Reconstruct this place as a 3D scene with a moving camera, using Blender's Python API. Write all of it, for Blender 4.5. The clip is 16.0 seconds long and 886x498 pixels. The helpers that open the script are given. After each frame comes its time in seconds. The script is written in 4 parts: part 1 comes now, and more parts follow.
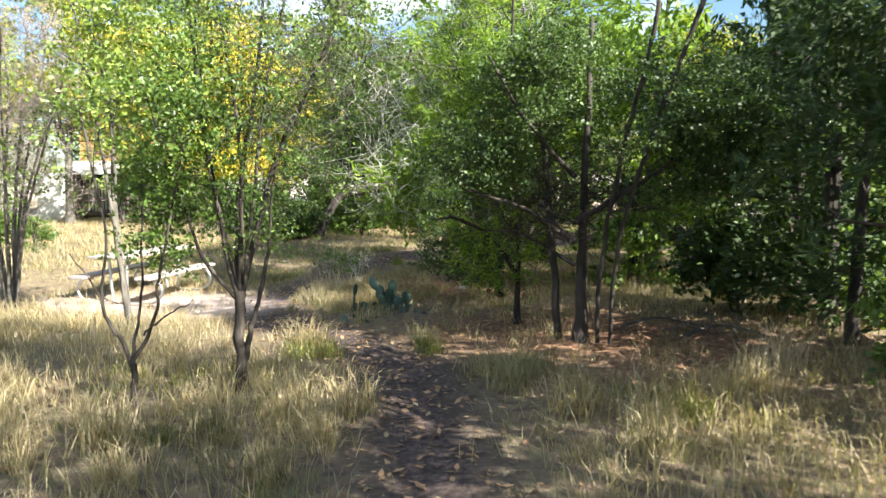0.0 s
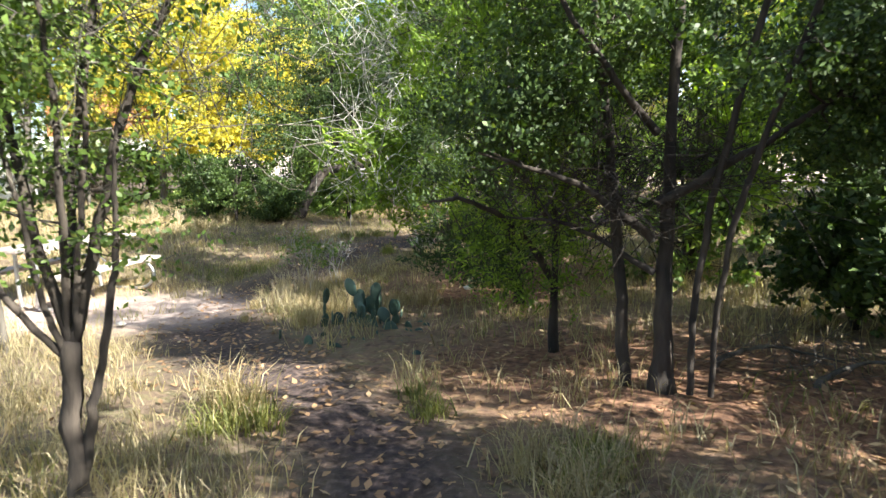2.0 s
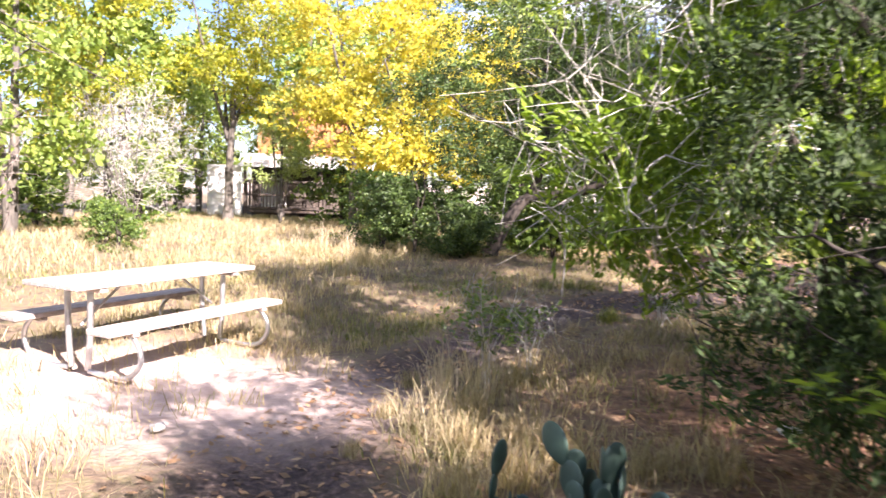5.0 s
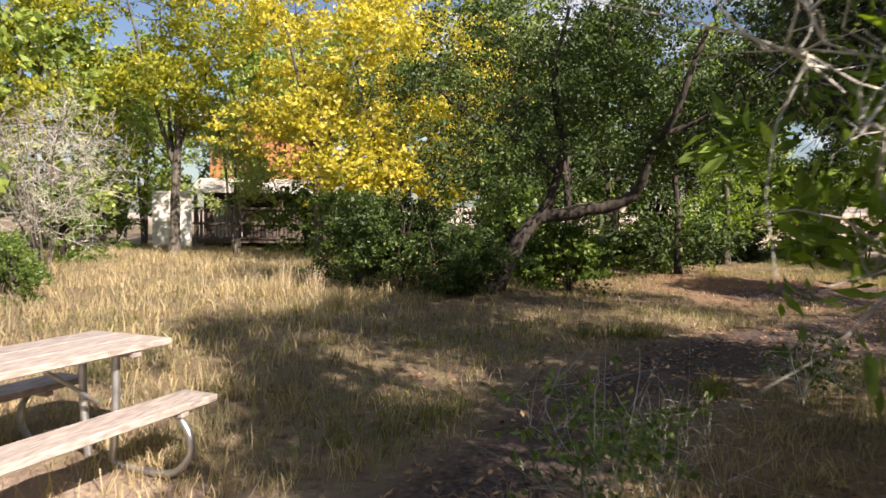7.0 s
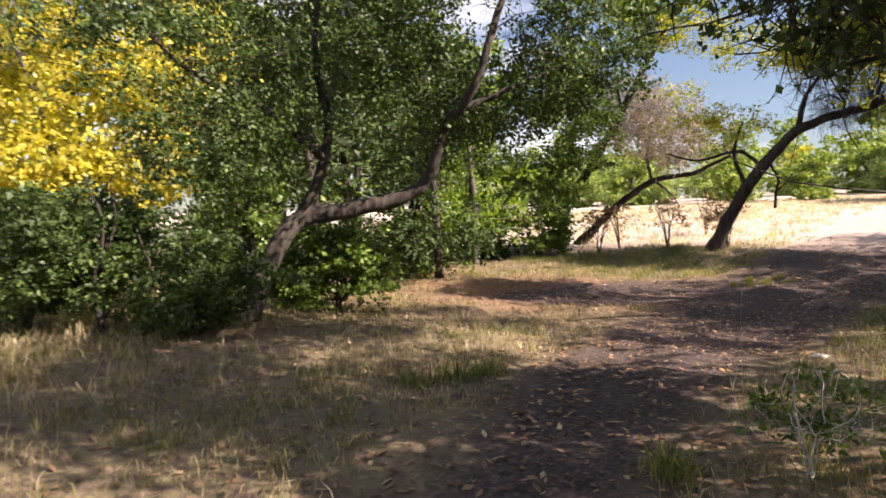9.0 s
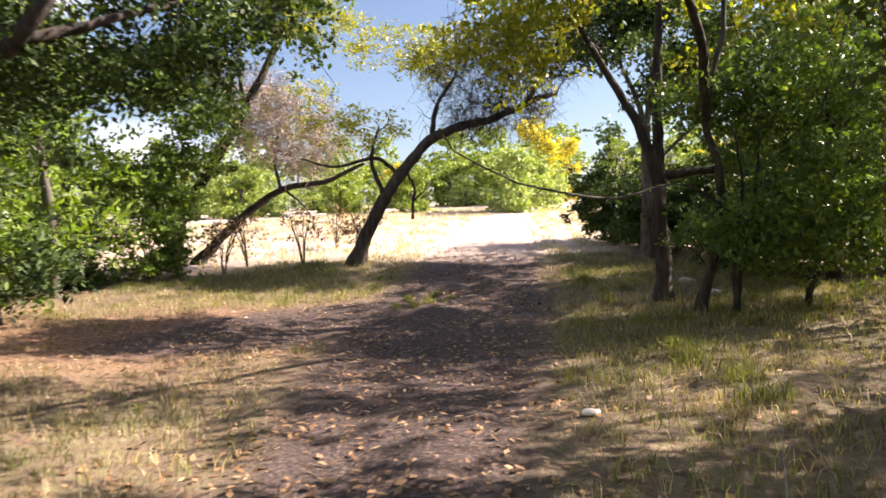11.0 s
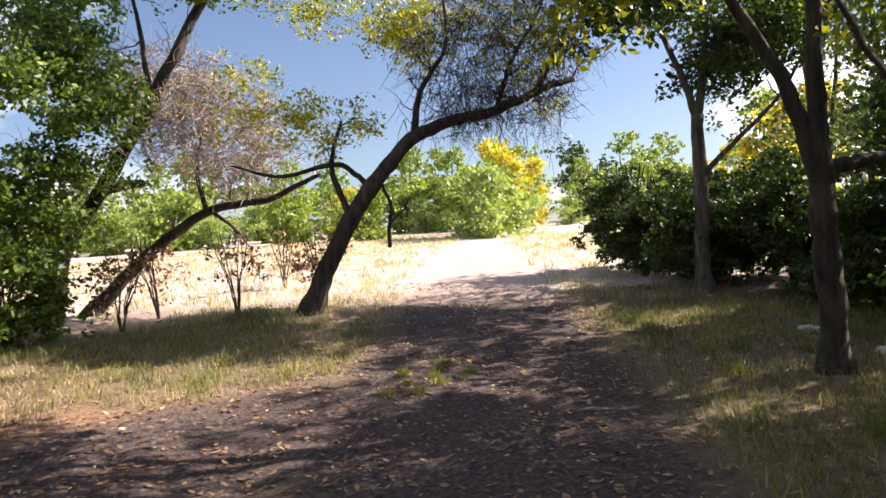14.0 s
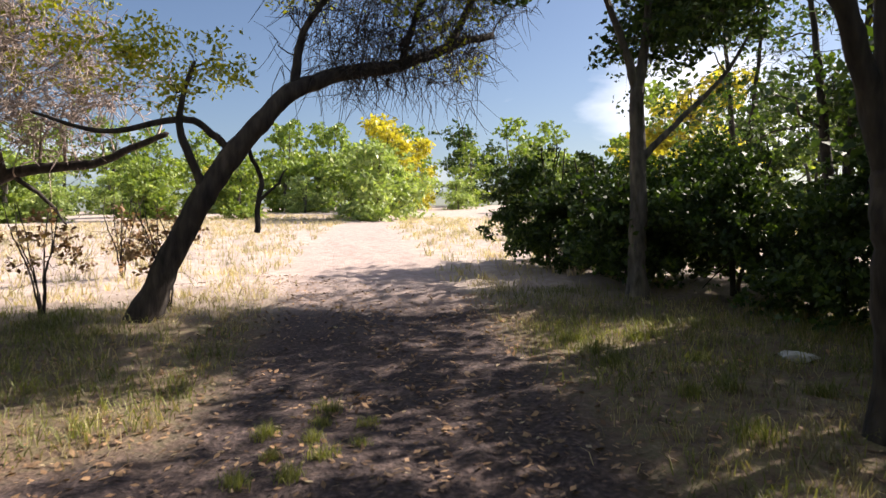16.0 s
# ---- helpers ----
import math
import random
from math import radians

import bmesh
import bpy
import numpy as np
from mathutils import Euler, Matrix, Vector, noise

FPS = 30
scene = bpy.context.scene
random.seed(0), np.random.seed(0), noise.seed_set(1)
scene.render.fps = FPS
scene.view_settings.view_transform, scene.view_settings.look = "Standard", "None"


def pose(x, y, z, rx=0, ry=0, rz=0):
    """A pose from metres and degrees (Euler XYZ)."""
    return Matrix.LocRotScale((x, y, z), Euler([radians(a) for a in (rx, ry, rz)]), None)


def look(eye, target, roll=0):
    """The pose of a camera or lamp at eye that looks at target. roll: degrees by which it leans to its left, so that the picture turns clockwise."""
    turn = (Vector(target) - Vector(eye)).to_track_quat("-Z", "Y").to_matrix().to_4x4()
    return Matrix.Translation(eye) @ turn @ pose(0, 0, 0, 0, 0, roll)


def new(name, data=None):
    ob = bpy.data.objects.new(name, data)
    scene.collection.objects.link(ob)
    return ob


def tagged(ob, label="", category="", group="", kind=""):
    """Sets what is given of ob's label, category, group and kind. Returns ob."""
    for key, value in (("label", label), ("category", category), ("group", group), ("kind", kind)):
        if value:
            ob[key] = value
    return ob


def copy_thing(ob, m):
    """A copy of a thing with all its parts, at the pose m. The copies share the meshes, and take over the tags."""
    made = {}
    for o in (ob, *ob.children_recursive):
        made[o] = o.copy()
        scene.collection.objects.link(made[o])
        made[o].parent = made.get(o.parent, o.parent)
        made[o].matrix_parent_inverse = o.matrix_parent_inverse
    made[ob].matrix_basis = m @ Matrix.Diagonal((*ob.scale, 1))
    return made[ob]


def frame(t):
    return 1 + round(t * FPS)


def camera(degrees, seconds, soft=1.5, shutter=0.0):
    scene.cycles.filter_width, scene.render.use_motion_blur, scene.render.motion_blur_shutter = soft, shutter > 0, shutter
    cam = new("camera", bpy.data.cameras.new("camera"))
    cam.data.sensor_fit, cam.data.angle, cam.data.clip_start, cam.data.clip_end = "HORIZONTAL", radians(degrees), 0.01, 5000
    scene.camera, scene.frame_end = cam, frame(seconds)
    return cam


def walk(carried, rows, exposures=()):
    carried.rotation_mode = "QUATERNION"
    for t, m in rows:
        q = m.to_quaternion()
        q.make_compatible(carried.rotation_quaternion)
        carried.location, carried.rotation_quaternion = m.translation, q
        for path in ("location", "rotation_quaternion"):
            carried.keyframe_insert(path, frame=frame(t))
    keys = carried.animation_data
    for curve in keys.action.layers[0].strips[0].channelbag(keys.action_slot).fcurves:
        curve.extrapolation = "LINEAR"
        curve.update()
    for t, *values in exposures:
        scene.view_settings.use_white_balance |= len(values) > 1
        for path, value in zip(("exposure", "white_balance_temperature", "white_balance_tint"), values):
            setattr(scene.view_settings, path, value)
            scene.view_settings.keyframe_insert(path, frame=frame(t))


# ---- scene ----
cam = camera(65.7, 16.0, soft=1.5, shutter=0.3)
METRES, EYE, TILT, LEAN, TURN = 20.0, 1.4, -4.3, 0.0, 0.0
PATH = [
    (0, (0.0, 0.232, 1.454), (0.001, 2.223, 1.264), -0.5),
    (0.5, (-0.004, 0.829, 1.431), (-0.055, 2.819, 1.237), -1.1),
    (1, (-0.049, 1.372, 1.405), (-0.077, 3.364, 1.23), -0.9),
    (1.5, (-0.011, 1.976, 1.357), (0.042, 3.961, 1.12), -1.6),
    (2, (-0.038, 2.529, 1.363), (-0.029, 4.513, 1.109), -0.8),
    (2.5, (-0.074, 3.103, 1.334), (-0.046, 5.066, 0.952), -0.5),
    (2.9, (-0.153, 3.576, 1.333), (-0.112, 5.547, 0.998), -0.1),
    (3, (-0.132, 3.689, 1.329), (-0.16, 5.669, 1.046), 1.1),
    (3.5, (-0.06, 4.259, 1.277), (-0.157, 6.248, 1.087), 2.2),
    (4, (-0.185, 4.975, 1.223), (-0.368, 6.959, 1.051), 3.3),
    (4.5, (-0.328, 5.553, 1.221), (-0.776, 7.497, 1.078), 2.2),
    (5, (-0.581, 6.124, 1.218), (-1.142, 8.037, 1.054), 1.9),
    (5.2, (-0.691, 6.366, 1.205), (-1.311, 8.261, 1.045), 1.9),
    (7.3, (-1.937, 8.871, 1.167), (-2.344, 10.827, 1.089), -0.2),
    (7.5, (-2.085, 9.144, 1.159), (-2.44, 11.112, 1.093), -0.5),
    (8, (-2.324, 9.703, 1.118), (-2.364, 11.703, 1.09), -0.2),
    (8.5, (-2.529, 10.329, 1.102), (-2.316, 12.316, 1.021), -1.4),
    (9, (-2.617, 10.934, 1.13), (-2.238, 12.896, 1.041), -1.3),
    (9.5, (-2.649, 11.517, 1.17), (-1.972, 13.394, 1.035), 0.1),
    (10, (-2.578, 12.217, 1.19), (-1.595, 13.955, 1.086), -1.5),
    (10.2, (-2.548, 12.469, 1.183), (-1.465, 14.148, 1.085), -1.7),
    (12.3, (-0.812, 15.059, 1.05), (0.727, 16.335, 0.984), -2.3),
    (12.5, (-0.71, 15.278, 1.039), (0.798, 16.59, 0.981), -2.0),
    (13, (-0.387, 15.775, 1.064), (1.1, 17.109, 0.969), -1.1),
    (13.5, (-0.049, 16.272, 1.114), (1.412, 17.638, 1.096), -1.7),
    (14, (0.227, 16.736, 1.165), (1.706, 18.082, 1.157), -3.2),
    (14.5, (0.631, 17.159, 1.179), (2.162, 18.444, 1.153), -3.2),
    (15, (1.003, 17.573, 1.195), (2.577, 18.807, 1.167), -2.6),
    (15.5, (1.395, 17.928, 1.197), (3.048, 19.051, 1.115), -2.0),
    (16, (1.809, 18.265, 1.256), (3.497, 19.334, 1.182), -1.2),
]
walk(cam, [(t, look(eye, target, roll)) for t, eye, target, roll in PATH],
     exposures=[(0.0, 2.2, 6350, 5), (3.0, 2.3, 6400, 9), (4.2, 2.55, 6500, 21), (5.2, 2.35, 6500, 27), (7.3, 1.2, 7200, 18), (8.5, 1.4, 7200, 23),
                (10.2, 1.9, 7200, 21), (12.3, 1.9, 7100, 23), (14.0, 1.62, 6850, 20), (16.0, 1.18, 6700, 17)])

# ---- sky and sun ----
SUN_DIR = Vector((0.83, -0.55, 0.72)).normalized()
world = bpy.data.worlds.new("world")
scene.world = world
world.use_nodes = True
wn = world.node_tree.nodes
sky = wn.new("ShaderNodeTexSky")
sky.sky_type = "NISHITA"
sky.sun_disc = False
sky.sun_elevation = math.asin(SUN_DIR.z)
sky.sun_rotation = math.atan2(SUN_DIR.x, SUN_DIR.y)
wl = world.node_tree.links
wtc, wmap, wnoise, wramp, wmix = (wn.new("ShaderNode" + k) for k in ("TexCoord", "Mapping", "TexNoise", "ValToRGB", "Mix"))
wmap.inputs["Scale"].default_value = (1.0, 1.0, 2.6)
wnoise.inputs["Scale"].default_value = 2.2
wnoise.inputs["Detail"].default_value = 7.0
wramp.color_ramp.elements[0].position, wramp.color_ramp.elements[1].position = 0.52, 0.74
wmix.data_type = "RGBA"
wmix.inputs[7].default_value = (13, 13.4, 14.2, 1)
wl.new(wtc.outputs["Generated"], wmap.inputs[0])
wl.new(wmap.outputs[0], wnoise.inputs["Vector"])
wl.new(wnoise.outputs["Fac"], wramp.inputs["Fac"])
wl.new(wramp.outputs["Color"], wmix.inputs[0])
wl.new(sky.outputs[0], wmix.inputs[6])
wl.new(wmix.outputs[2], wn["Background"].inputs[0])
wn["Background"].inputs[1].default_value = 0.056
sky.dust_density = 1.0
sky.ozone_density = 3.5
sun = new("sun", bpy.data.lights.new("sun", "SUN"))
sun.data.energy = 5.0
sun.data.angle = radians(0.53)
sun.data.color = (1.0, 0.94, 0.84)
sun.matrix_world = look((0, 0, 0), -SUN_DIR)

# ---- materials ----


def material(name, rough=0.8, metal=0.0):
    m = bpy.data.materials.new(name)
    m.use_nodes = True
    b = m.node_tree.nodes["Principled BSDF"]
    b.inputs["Roughness"].default_value = rough
    b.inputs["Metallic"].default_value = metal
    return m, m.node_tree.nodes, m.node_tree.links, b


def noise_ramp(n, l, scale, stops, detail=5.0, vec=None, stretch=None):
    """A noise texture in metres with a colour ramp; returns the colour socket and the noise socket."""
    tc = n.new("ShaderNodeNewGeometry") if vec is None else None
    src = tc.outputs["Position"] if vec is None else vec
    if stretch:
        mp = n.new("ShaderNodeMapping")
        mp.inputs["Scale"].default_value = stretch
        l.new(src, mp.inputs[0])
        src = mp.outputs[0]
    t = n.new("ShaderNodeTexNoise")
    t.inputs["Scale"].default_value = scale
    t.inputs["Detail"].default_value = detail
    l.new(src, t.inputs["Vector"])
    r = n.new("ShaderNodeValToRGB")
    e = r.color_ramp.elements
    while len(e) < len(stops):
        e.new(0.5)
    for k, (p, c) in enumerate(stops):
        e[k].position, e[k].color = p, (*c, 1)
    l.new(t.outputs["Fac"], r.inputs["Fac"])
    return r.outputs["Color"], t.outputs["Fac"]


def mix(n, l, kind, fac, a, b):
    x = n.new("ShaderNodeMix")
    x.data_type, x.blend_type = "RGBA", kind
    for sock, v in ((x.inputs[0], fac), (x.inputs[6], a), (x.inputs[7], b)):
        if isinstance(v, (int, float)):
            sock.default_value = v
        elif isinstance(v, tuple):
            sock.default_value = (*v, 1)
        else:
            l.new(v, sock)
    return x.outputs[2]


def bump(n, l, b, height, strength, dist):
    k = n.new("ShaderNodeBump")
    k.inputs["Strength"].default_value = strength
    k.inputs["Distance"].default_value = dist
    l.new(height, k.inputs["Height"])
    l.new(k.outputs[0], b.inputs["Normal"])


def leaf_material(name, dark, light, extra=None, through_light=0.35, gloss=0.45):
    """Leaves: colour varies leaf by leaf and clump by clump; light passes through the blade."""
    m, n, l, b = material(name, gloss)
    geo = n.new("ShaderNodeNewGeometry")
    r = n.new("ShaderNodeValToRGB")
    e = r.color_ramp.elements
    e[0].color, e[1].color = (*dark, 1), (*light, 1)
    if extra:
        e.new(0.93).color = (*light, 1)
        e[2].color = (*extra, 1)
    l.new(geo.outputs["Random Per Island"], r.inputs["Fac"])
    patch, _ = noise_ramp(n, l, 1.3, [(0.3, (0.62, 0.66, 0.6)), (0.7, (1.25, 1.2, 1.0))], 2.0)
    col = mix(n, l, "MULTIPLY", 1.0, r.outputs["Color"], patch)
    l.new(col, b.inputs["Base Color"])
    tr = n.new("ShaderNodeBsdfTranslucent")
    warm = mix(n, l, "MULTIPLY", 1.0, col, (1.35, 1.45, 0.5))
    l.new(warm, tr.inputs["Color"])
    ms = n.new("ShaderNodeMixShader")
    ms.inputs[0].default_value = through_light
    l.new(b.outputs[0], ms.inputs[1])
    l.new(tr.outputs[0], ms.inputs[2])
    l.new(ms.outputs[0], n["Material Output"].inputs["Surface"])
    return m


def bark_material(name, dark, light, scale=14.0):
    m, n, l, b = material(name, 0.95)
    c, f = noise_ramp(n, l, scale, [(0.3, dark), (0.55, tuple((a + q) / 2 for a, q in zip(dark, light))), (0.75, light)], 6.0, stretch=(1, 1, 0.25))
    lichen, _ = noise_ramp(n, l, 2.5, [(0.45, (1, 1, 1)), (0.7, (1.5, 1.5, 1.4))], 3.0)
    l.new(mix(n, l, "MULTIPLY", 1.0, c, lichen), b.inputs["Base Color"])
    bump(n, l, b, f, 0.9, 0.03)
    return m


def plain_material(name, stops, scale, rough=0.8, metal=0.0, strength=0.4, dist=0.01, stretch=None, objects=False):
    m, n, l, b = material(name, rough, metal)
    c, f = noise_ramp(n, l, scale, stops, 6.0, stretch=stretch)
    if objects:
        oi = n.new("ShaderNodeObjectInfo")
        r = n.new("ShaderNodeValToRGB")
        r.color_ramp.elements[0].color, r.color_ramp.elements[1].color = (0.7, 0.7, 0.72, 1), (1.15, 1.12, 1.08, 1)
        l.new(oi.outputs["Random"], r.inputs["Fac"])
        c = mix(n, l, "MULTIPLY", 1.0, c, r.outputs["Color"])
    l.new(c, b.inputs["Base Color"])
    bump(n, l, b, f, strength, dist)
    return m


OAK = leaf_material("oak_leaf", (0.026, 0.052, 0.015), (0.085, 0.14, 0.036), (0.2, 0.26, 0.075), 0.28, 0.55)
PERSIMMON = leaf_material("small_leaf", (0.06, 0.11, 0.028), (0.18, 0.27, 0.065), (0.36, 0.42, 0.12))
JUNIPER = leaf_material("juniper_spray", (0.1, 0.17, 0.026), (0.27, 0.39, 0.06), (0.42, 0.52, 0.1), 0.42, 0.7)
# Darker copy of the juniper spray: the woods' shade is put into the leaf colour.
SHADED_JUNIPER = leaf_material("shaded_juniper_spray", (0.018, 0.038, 0.011), (0.055, 0.1, 0.024), (0.12, 0.18, 0.045), 0.2, 0.7)
LIGHT_GREEN = leaf_material("light_green_leaf", (0.14, 0.21, 0.05), (0.3, 0.38, 0.1), (0.44, 0.46, 0.13))
YELLOW = leaf_material("yellow_autumn_leaf", (0.4, 0.35, 0.05), (0.68, 0.58, 0.11), (0.36, 0.4, 0.08), 0.4)
YELLOW_GREEN = leaf_material("yellow_green_leaf", (0.2, 0.24, 0.03), (0.42, 0.4, 0.05), (0.55, 0.42, 0.05), 0.4)
SAGE = leaf_material("sage_leaf", (0.22, 0.3, 0.12), (0.4, 0.48, 0.22), (0.5, 0.54, 0.3))
DRY_GRASS = leaf_material("dry_grass_blade", (0.24, 0.18, 0.125), (0.52, 0.435, 0.31), (0.24, 0.25, 0.1), 0.3, 0.6)
PALE_GRASS = leaf_material("pale_grass_blade", (0.46, 0.37, 0.32), (0.66, 0.56, 0.5), (0.5, 0.42, 0.35), 0.3, 0.6)
GREEN_GRASS = leaf_material("green_grass_blade", (0.11, 0.125, 0.045), (0.27, 0.275, 0.1), (0.42, 0.37, 0.18), 0.35, 0.6)
LITTER = leaf_material("fallen_leaf", (0.12, 0.065, 0.04), (0.42, 0.26, 0.16), (0.58, 0.46, 0.32), 0.1, 0.7)
BARK = bark_material("oak_bark", (0.014, 0.011, 0.01), (0.075, 0.06, 0.05))
GREY_BARK = bark_material("grey_bark", (0.04, 0.035, 0.03), (0.17, 0.15, 0.13))
PALE_TWIG = bark_material("bleached_twig", (0.28, 0.26, 0.24), (0.62, 0.6, 0.56), 20)
PINK_TWIG = bark_material("dry_pinkish_twig", (0.2, 0.15, 0.13), (0.5, 0.41, 0.37), 20)

# ---- ground ----


def gauss(x, y, cx, cy, r):
    return np.exp(-((x - cx) ** 2 + (y - cy) ** 2) / (2 * r * r))


def height(x, y):
    """Height of the ground; it dips at the clearing and rises to the field beyond the trees."""
    x, y = np.asarray(x, float), np.asarray(y, float)
    s = 0.7 * x + 0.71 * y
    t = np.clip(s, 18.3, 30.0) - 18.3
    ramp = 0.08 * (np.sqrt(t ** 2 + 4) - 2) + 0.05 * np.clip(s - 30, 0, 40)
    h = ramp - 0.38 * gauss(x, y, -3.4, 11.2, 2.6) - 0.24 * gauss(x, y, 2.0, 18.8, 2.6) + 0.12 * gauss(x, y, -3.6, 18.4, 1.4) + 0.08 * gauss(x, y, 6.2, 25.6, 1.3)
    near = np.exp(-((x - 1) ** 2 + (y - 14) ** 2) / 900)
    return h + near * (0.03 * np.sin(1.7 * x + 0.6 * y) * np.sin(1.1 * y - 0.7 * x) + 0.015 * np.sin(4.3 * x + 1) * np.sin(3.7 * y))


def hz(x, y):
    return float(height(x, y))


TRACK = [(0.2, -8, 0.4), (0.0, 3, 0.33), (-0.3, 5.6, 0.36), (-0.95, 6.7, 0.42), (-1.9, 8.2, 0.5), (-2.6, 9.8, 0.6), (-2.5, 11.6, 0.45), (-1.9, 13.6, 0.4),
         (-0.3, 15.8, 0.7), (2.0, 18.1, 1.1), (5.2, 20.8, 1.35), (8.6, 23.5, 1.2), (12.5, 27.0, 1.1), (20, 33, 0.9), (34, 42, 0.9), (60, 60, 1.0)]


def track_gap(x, y):
    """Distance outside the edge of the trodden track (minus: on it)."""
    best = np.full(np.shape(x), 1e9)
    for (ax, ay, aw), (bx, by, bw) in zip(TRACK, TRACK[1:]):
        dx, dy = bx - ax, by - ay
        t = np.clip(((x - ax) * dx + (y - ay) * dy) / (dx * dx + dy * dy), 0, 1)
        best = np.minimum(best, np.hypot(x - ax - t * dx, y - ay - t * dy) - (aw + t * (bw - aw)))
    side = np.hypot((x - 2.4) / 2.2, (y - 21.3) / 1.1) - 1
    return np.minimum(best, side * 1.2)


def pad(x, y):
    """1 on the bare earth by the picnic table."""
    return np.clip(1.6 - np.hypot((x + 4.0) / 1.7, (y - 10.4) / 1.25) * 1.2, 0, 1)


def litter(x, y):
    return np.clip(1.3 * gauss(x, y, 1.9, 6.4, 0.9) + 0.9 * gauss(x, y, 0.6, 7.3, 0.75) + 0.8 * gauss(x, y, 0.6, 10.2, 0.7) + gauss(x, y, 0.8, 11.2, 1.3) + 0.7 * gauss(x, y, 1.5, 21.8, 1.4) + 0.6 * gauss(x, y, -0.3, 22.5, 1.6), 0, 1)


def axis(lo, hi, step, far):
    core = np.arange(lo, hi + step / 2, step)
    out = [step]
    while sum(out) < far:
        out.append(out[-1] * 1.22)
    grow = np.cumsum(out)
    return np.concatenate([lo - grow[::-1], core, hi + grow])


def mesh_from(name, verts, faces, sizes):
    me = bpy.data.meshes.new(name)
    verts = np.asarray(verts, np.float32)
    faces = np.asarray(faces, np.int32).ravel()
    sizes = np.broadcast_to(np.asarray(sizes, np.int32), (len(sizes),))
    me.vertices.add(len(verts))
    me.vertices.foreach_set("co", verts.ravel())
    me.loops.add(len(faces))
    me.loops.foreach_set("vertex_index", faces)
    me.polygons.add(len(sizes))
    me.polygons.foreach_set("loop_start", np.concatenate([[0], np.cumsum(sizes)[:-1]]).astype(np.int32))
    me.update(calc_edges=True)
    return me


gx, gy = axis(-10, 18, 0.2, 900), axis(0, 34, 0.2, 900)
GX, GY = np.meshgrid(gx, gy)
GZ = height(GX, GY)
rng = np.random.default_rng(5)
nearness = ((GX > -12) & (GX < 20) & (GY > -2) & (GY < 36)).astype(float)
GZ = GZ + nearness * rng.normal(0, 0.012, GX.shape)
idx = np.arange(GX.size).reshape(GX.shape)
quads = np.stack([idx[:-1, :-1], idx[:-1, 1:], idx[1:, 1:], idx[1:, :-1]], -1).reshape(-1, 4)
gm = mesh_from("ground", np.stack([GX, GY, GZ], -1).reshape(-1, 3), quads, np.full(len(quads), 4))
gm.polygons.foreach_set("use_smooth", np.ones(len(quads), bool))
for key, val in (("track", np.clip(0.5 - track_gap(GX, GY) * 2.2, 0, 1)), ("bare", pad(GX, GY)), ("litter", litter(GX, GY)),
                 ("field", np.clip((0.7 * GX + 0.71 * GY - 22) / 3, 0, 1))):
    at = gm.attributes.new(key, "FLOAT", "POINT")
    at.data.foreach_set("value", val.ravel().astype(np.float32))
gmat, n, l, b = material("earth_and_thatch", 1.0)


def attribute(n, key):
    a = n.new("ShaderNodeAttribute")
    a.attribute_name = key
    return a.outputs["Fac"]


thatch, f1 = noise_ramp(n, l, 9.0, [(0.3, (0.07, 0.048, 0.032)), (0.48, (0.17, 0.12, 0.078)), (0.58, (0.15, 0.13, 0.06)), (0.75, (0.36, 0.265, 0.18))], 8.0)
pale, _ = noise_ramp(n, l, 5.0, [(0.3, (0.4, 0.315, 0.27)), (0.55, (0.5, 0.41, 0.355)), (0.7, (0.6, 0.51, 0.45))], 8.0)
# Track: dark mulch, with the shade of the trees also put into its tone.
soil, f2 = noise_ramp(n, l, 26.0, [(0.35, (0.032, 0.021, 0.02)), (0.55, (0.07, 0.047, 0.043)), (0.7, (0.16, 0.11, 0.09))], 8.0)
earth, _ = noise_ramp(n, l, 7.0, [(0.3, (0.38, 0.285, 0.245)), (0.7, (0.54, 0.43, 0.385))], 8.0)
red, _ = noise_ramp(n, l, 18.0, [(0.35, (0.1, 0.05, 0.03)), (0.6, (0.27, 0.14, 0.08)), (0.75, (0.42, 0.26, 0.16))], 8.0)
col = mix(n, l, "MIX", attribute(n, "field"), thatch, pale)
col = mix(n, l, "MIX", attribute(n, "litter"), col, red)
# The track pales out in the sunny field, where that painted shade ends.
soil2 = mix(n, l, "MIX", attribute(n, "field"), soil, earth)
edge = n.new("ShaderNodeMath")
edge.operation = "MULTIPLY_ADD"
l.new(f1, edge.inputs[0])
edge.inputs[1].default_value = 1.4
edge.inputs[2].default_value = -0.7
add = n.new("ShaderNodeMath")
add.operation, add.use_clamp = "ADD", True
l.new(attribute(n, "track"), add.inputs[0])
l.new(edge.outputs[0], add.inputs[1])
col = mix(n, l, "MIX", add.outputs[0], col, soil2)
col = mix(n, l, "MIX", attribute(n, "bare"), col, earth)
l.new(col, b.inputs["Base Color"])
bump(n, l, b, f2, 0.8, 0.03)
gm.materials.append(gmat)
ground = tagged(new("ground", gm), "uneven woodland ground of dark soil with some shade in its colour, thatch and dry grass", "ground", kind="structure")

# ---- building blocks ----


def link(name, me, mat, parent=None, label=""):
    if mat:
        me.materials.append(mat)
    ob = new(name, me)
    if parent:
        ob.parent = parent
    return tagged(ob, label)


def part(name, bm, mat, parent, label=""):
    me = bpy.data.meshes.new(name)
    bm.to_mesh(me)
    bm.free()
    return link(name, me, mat, parent, label)


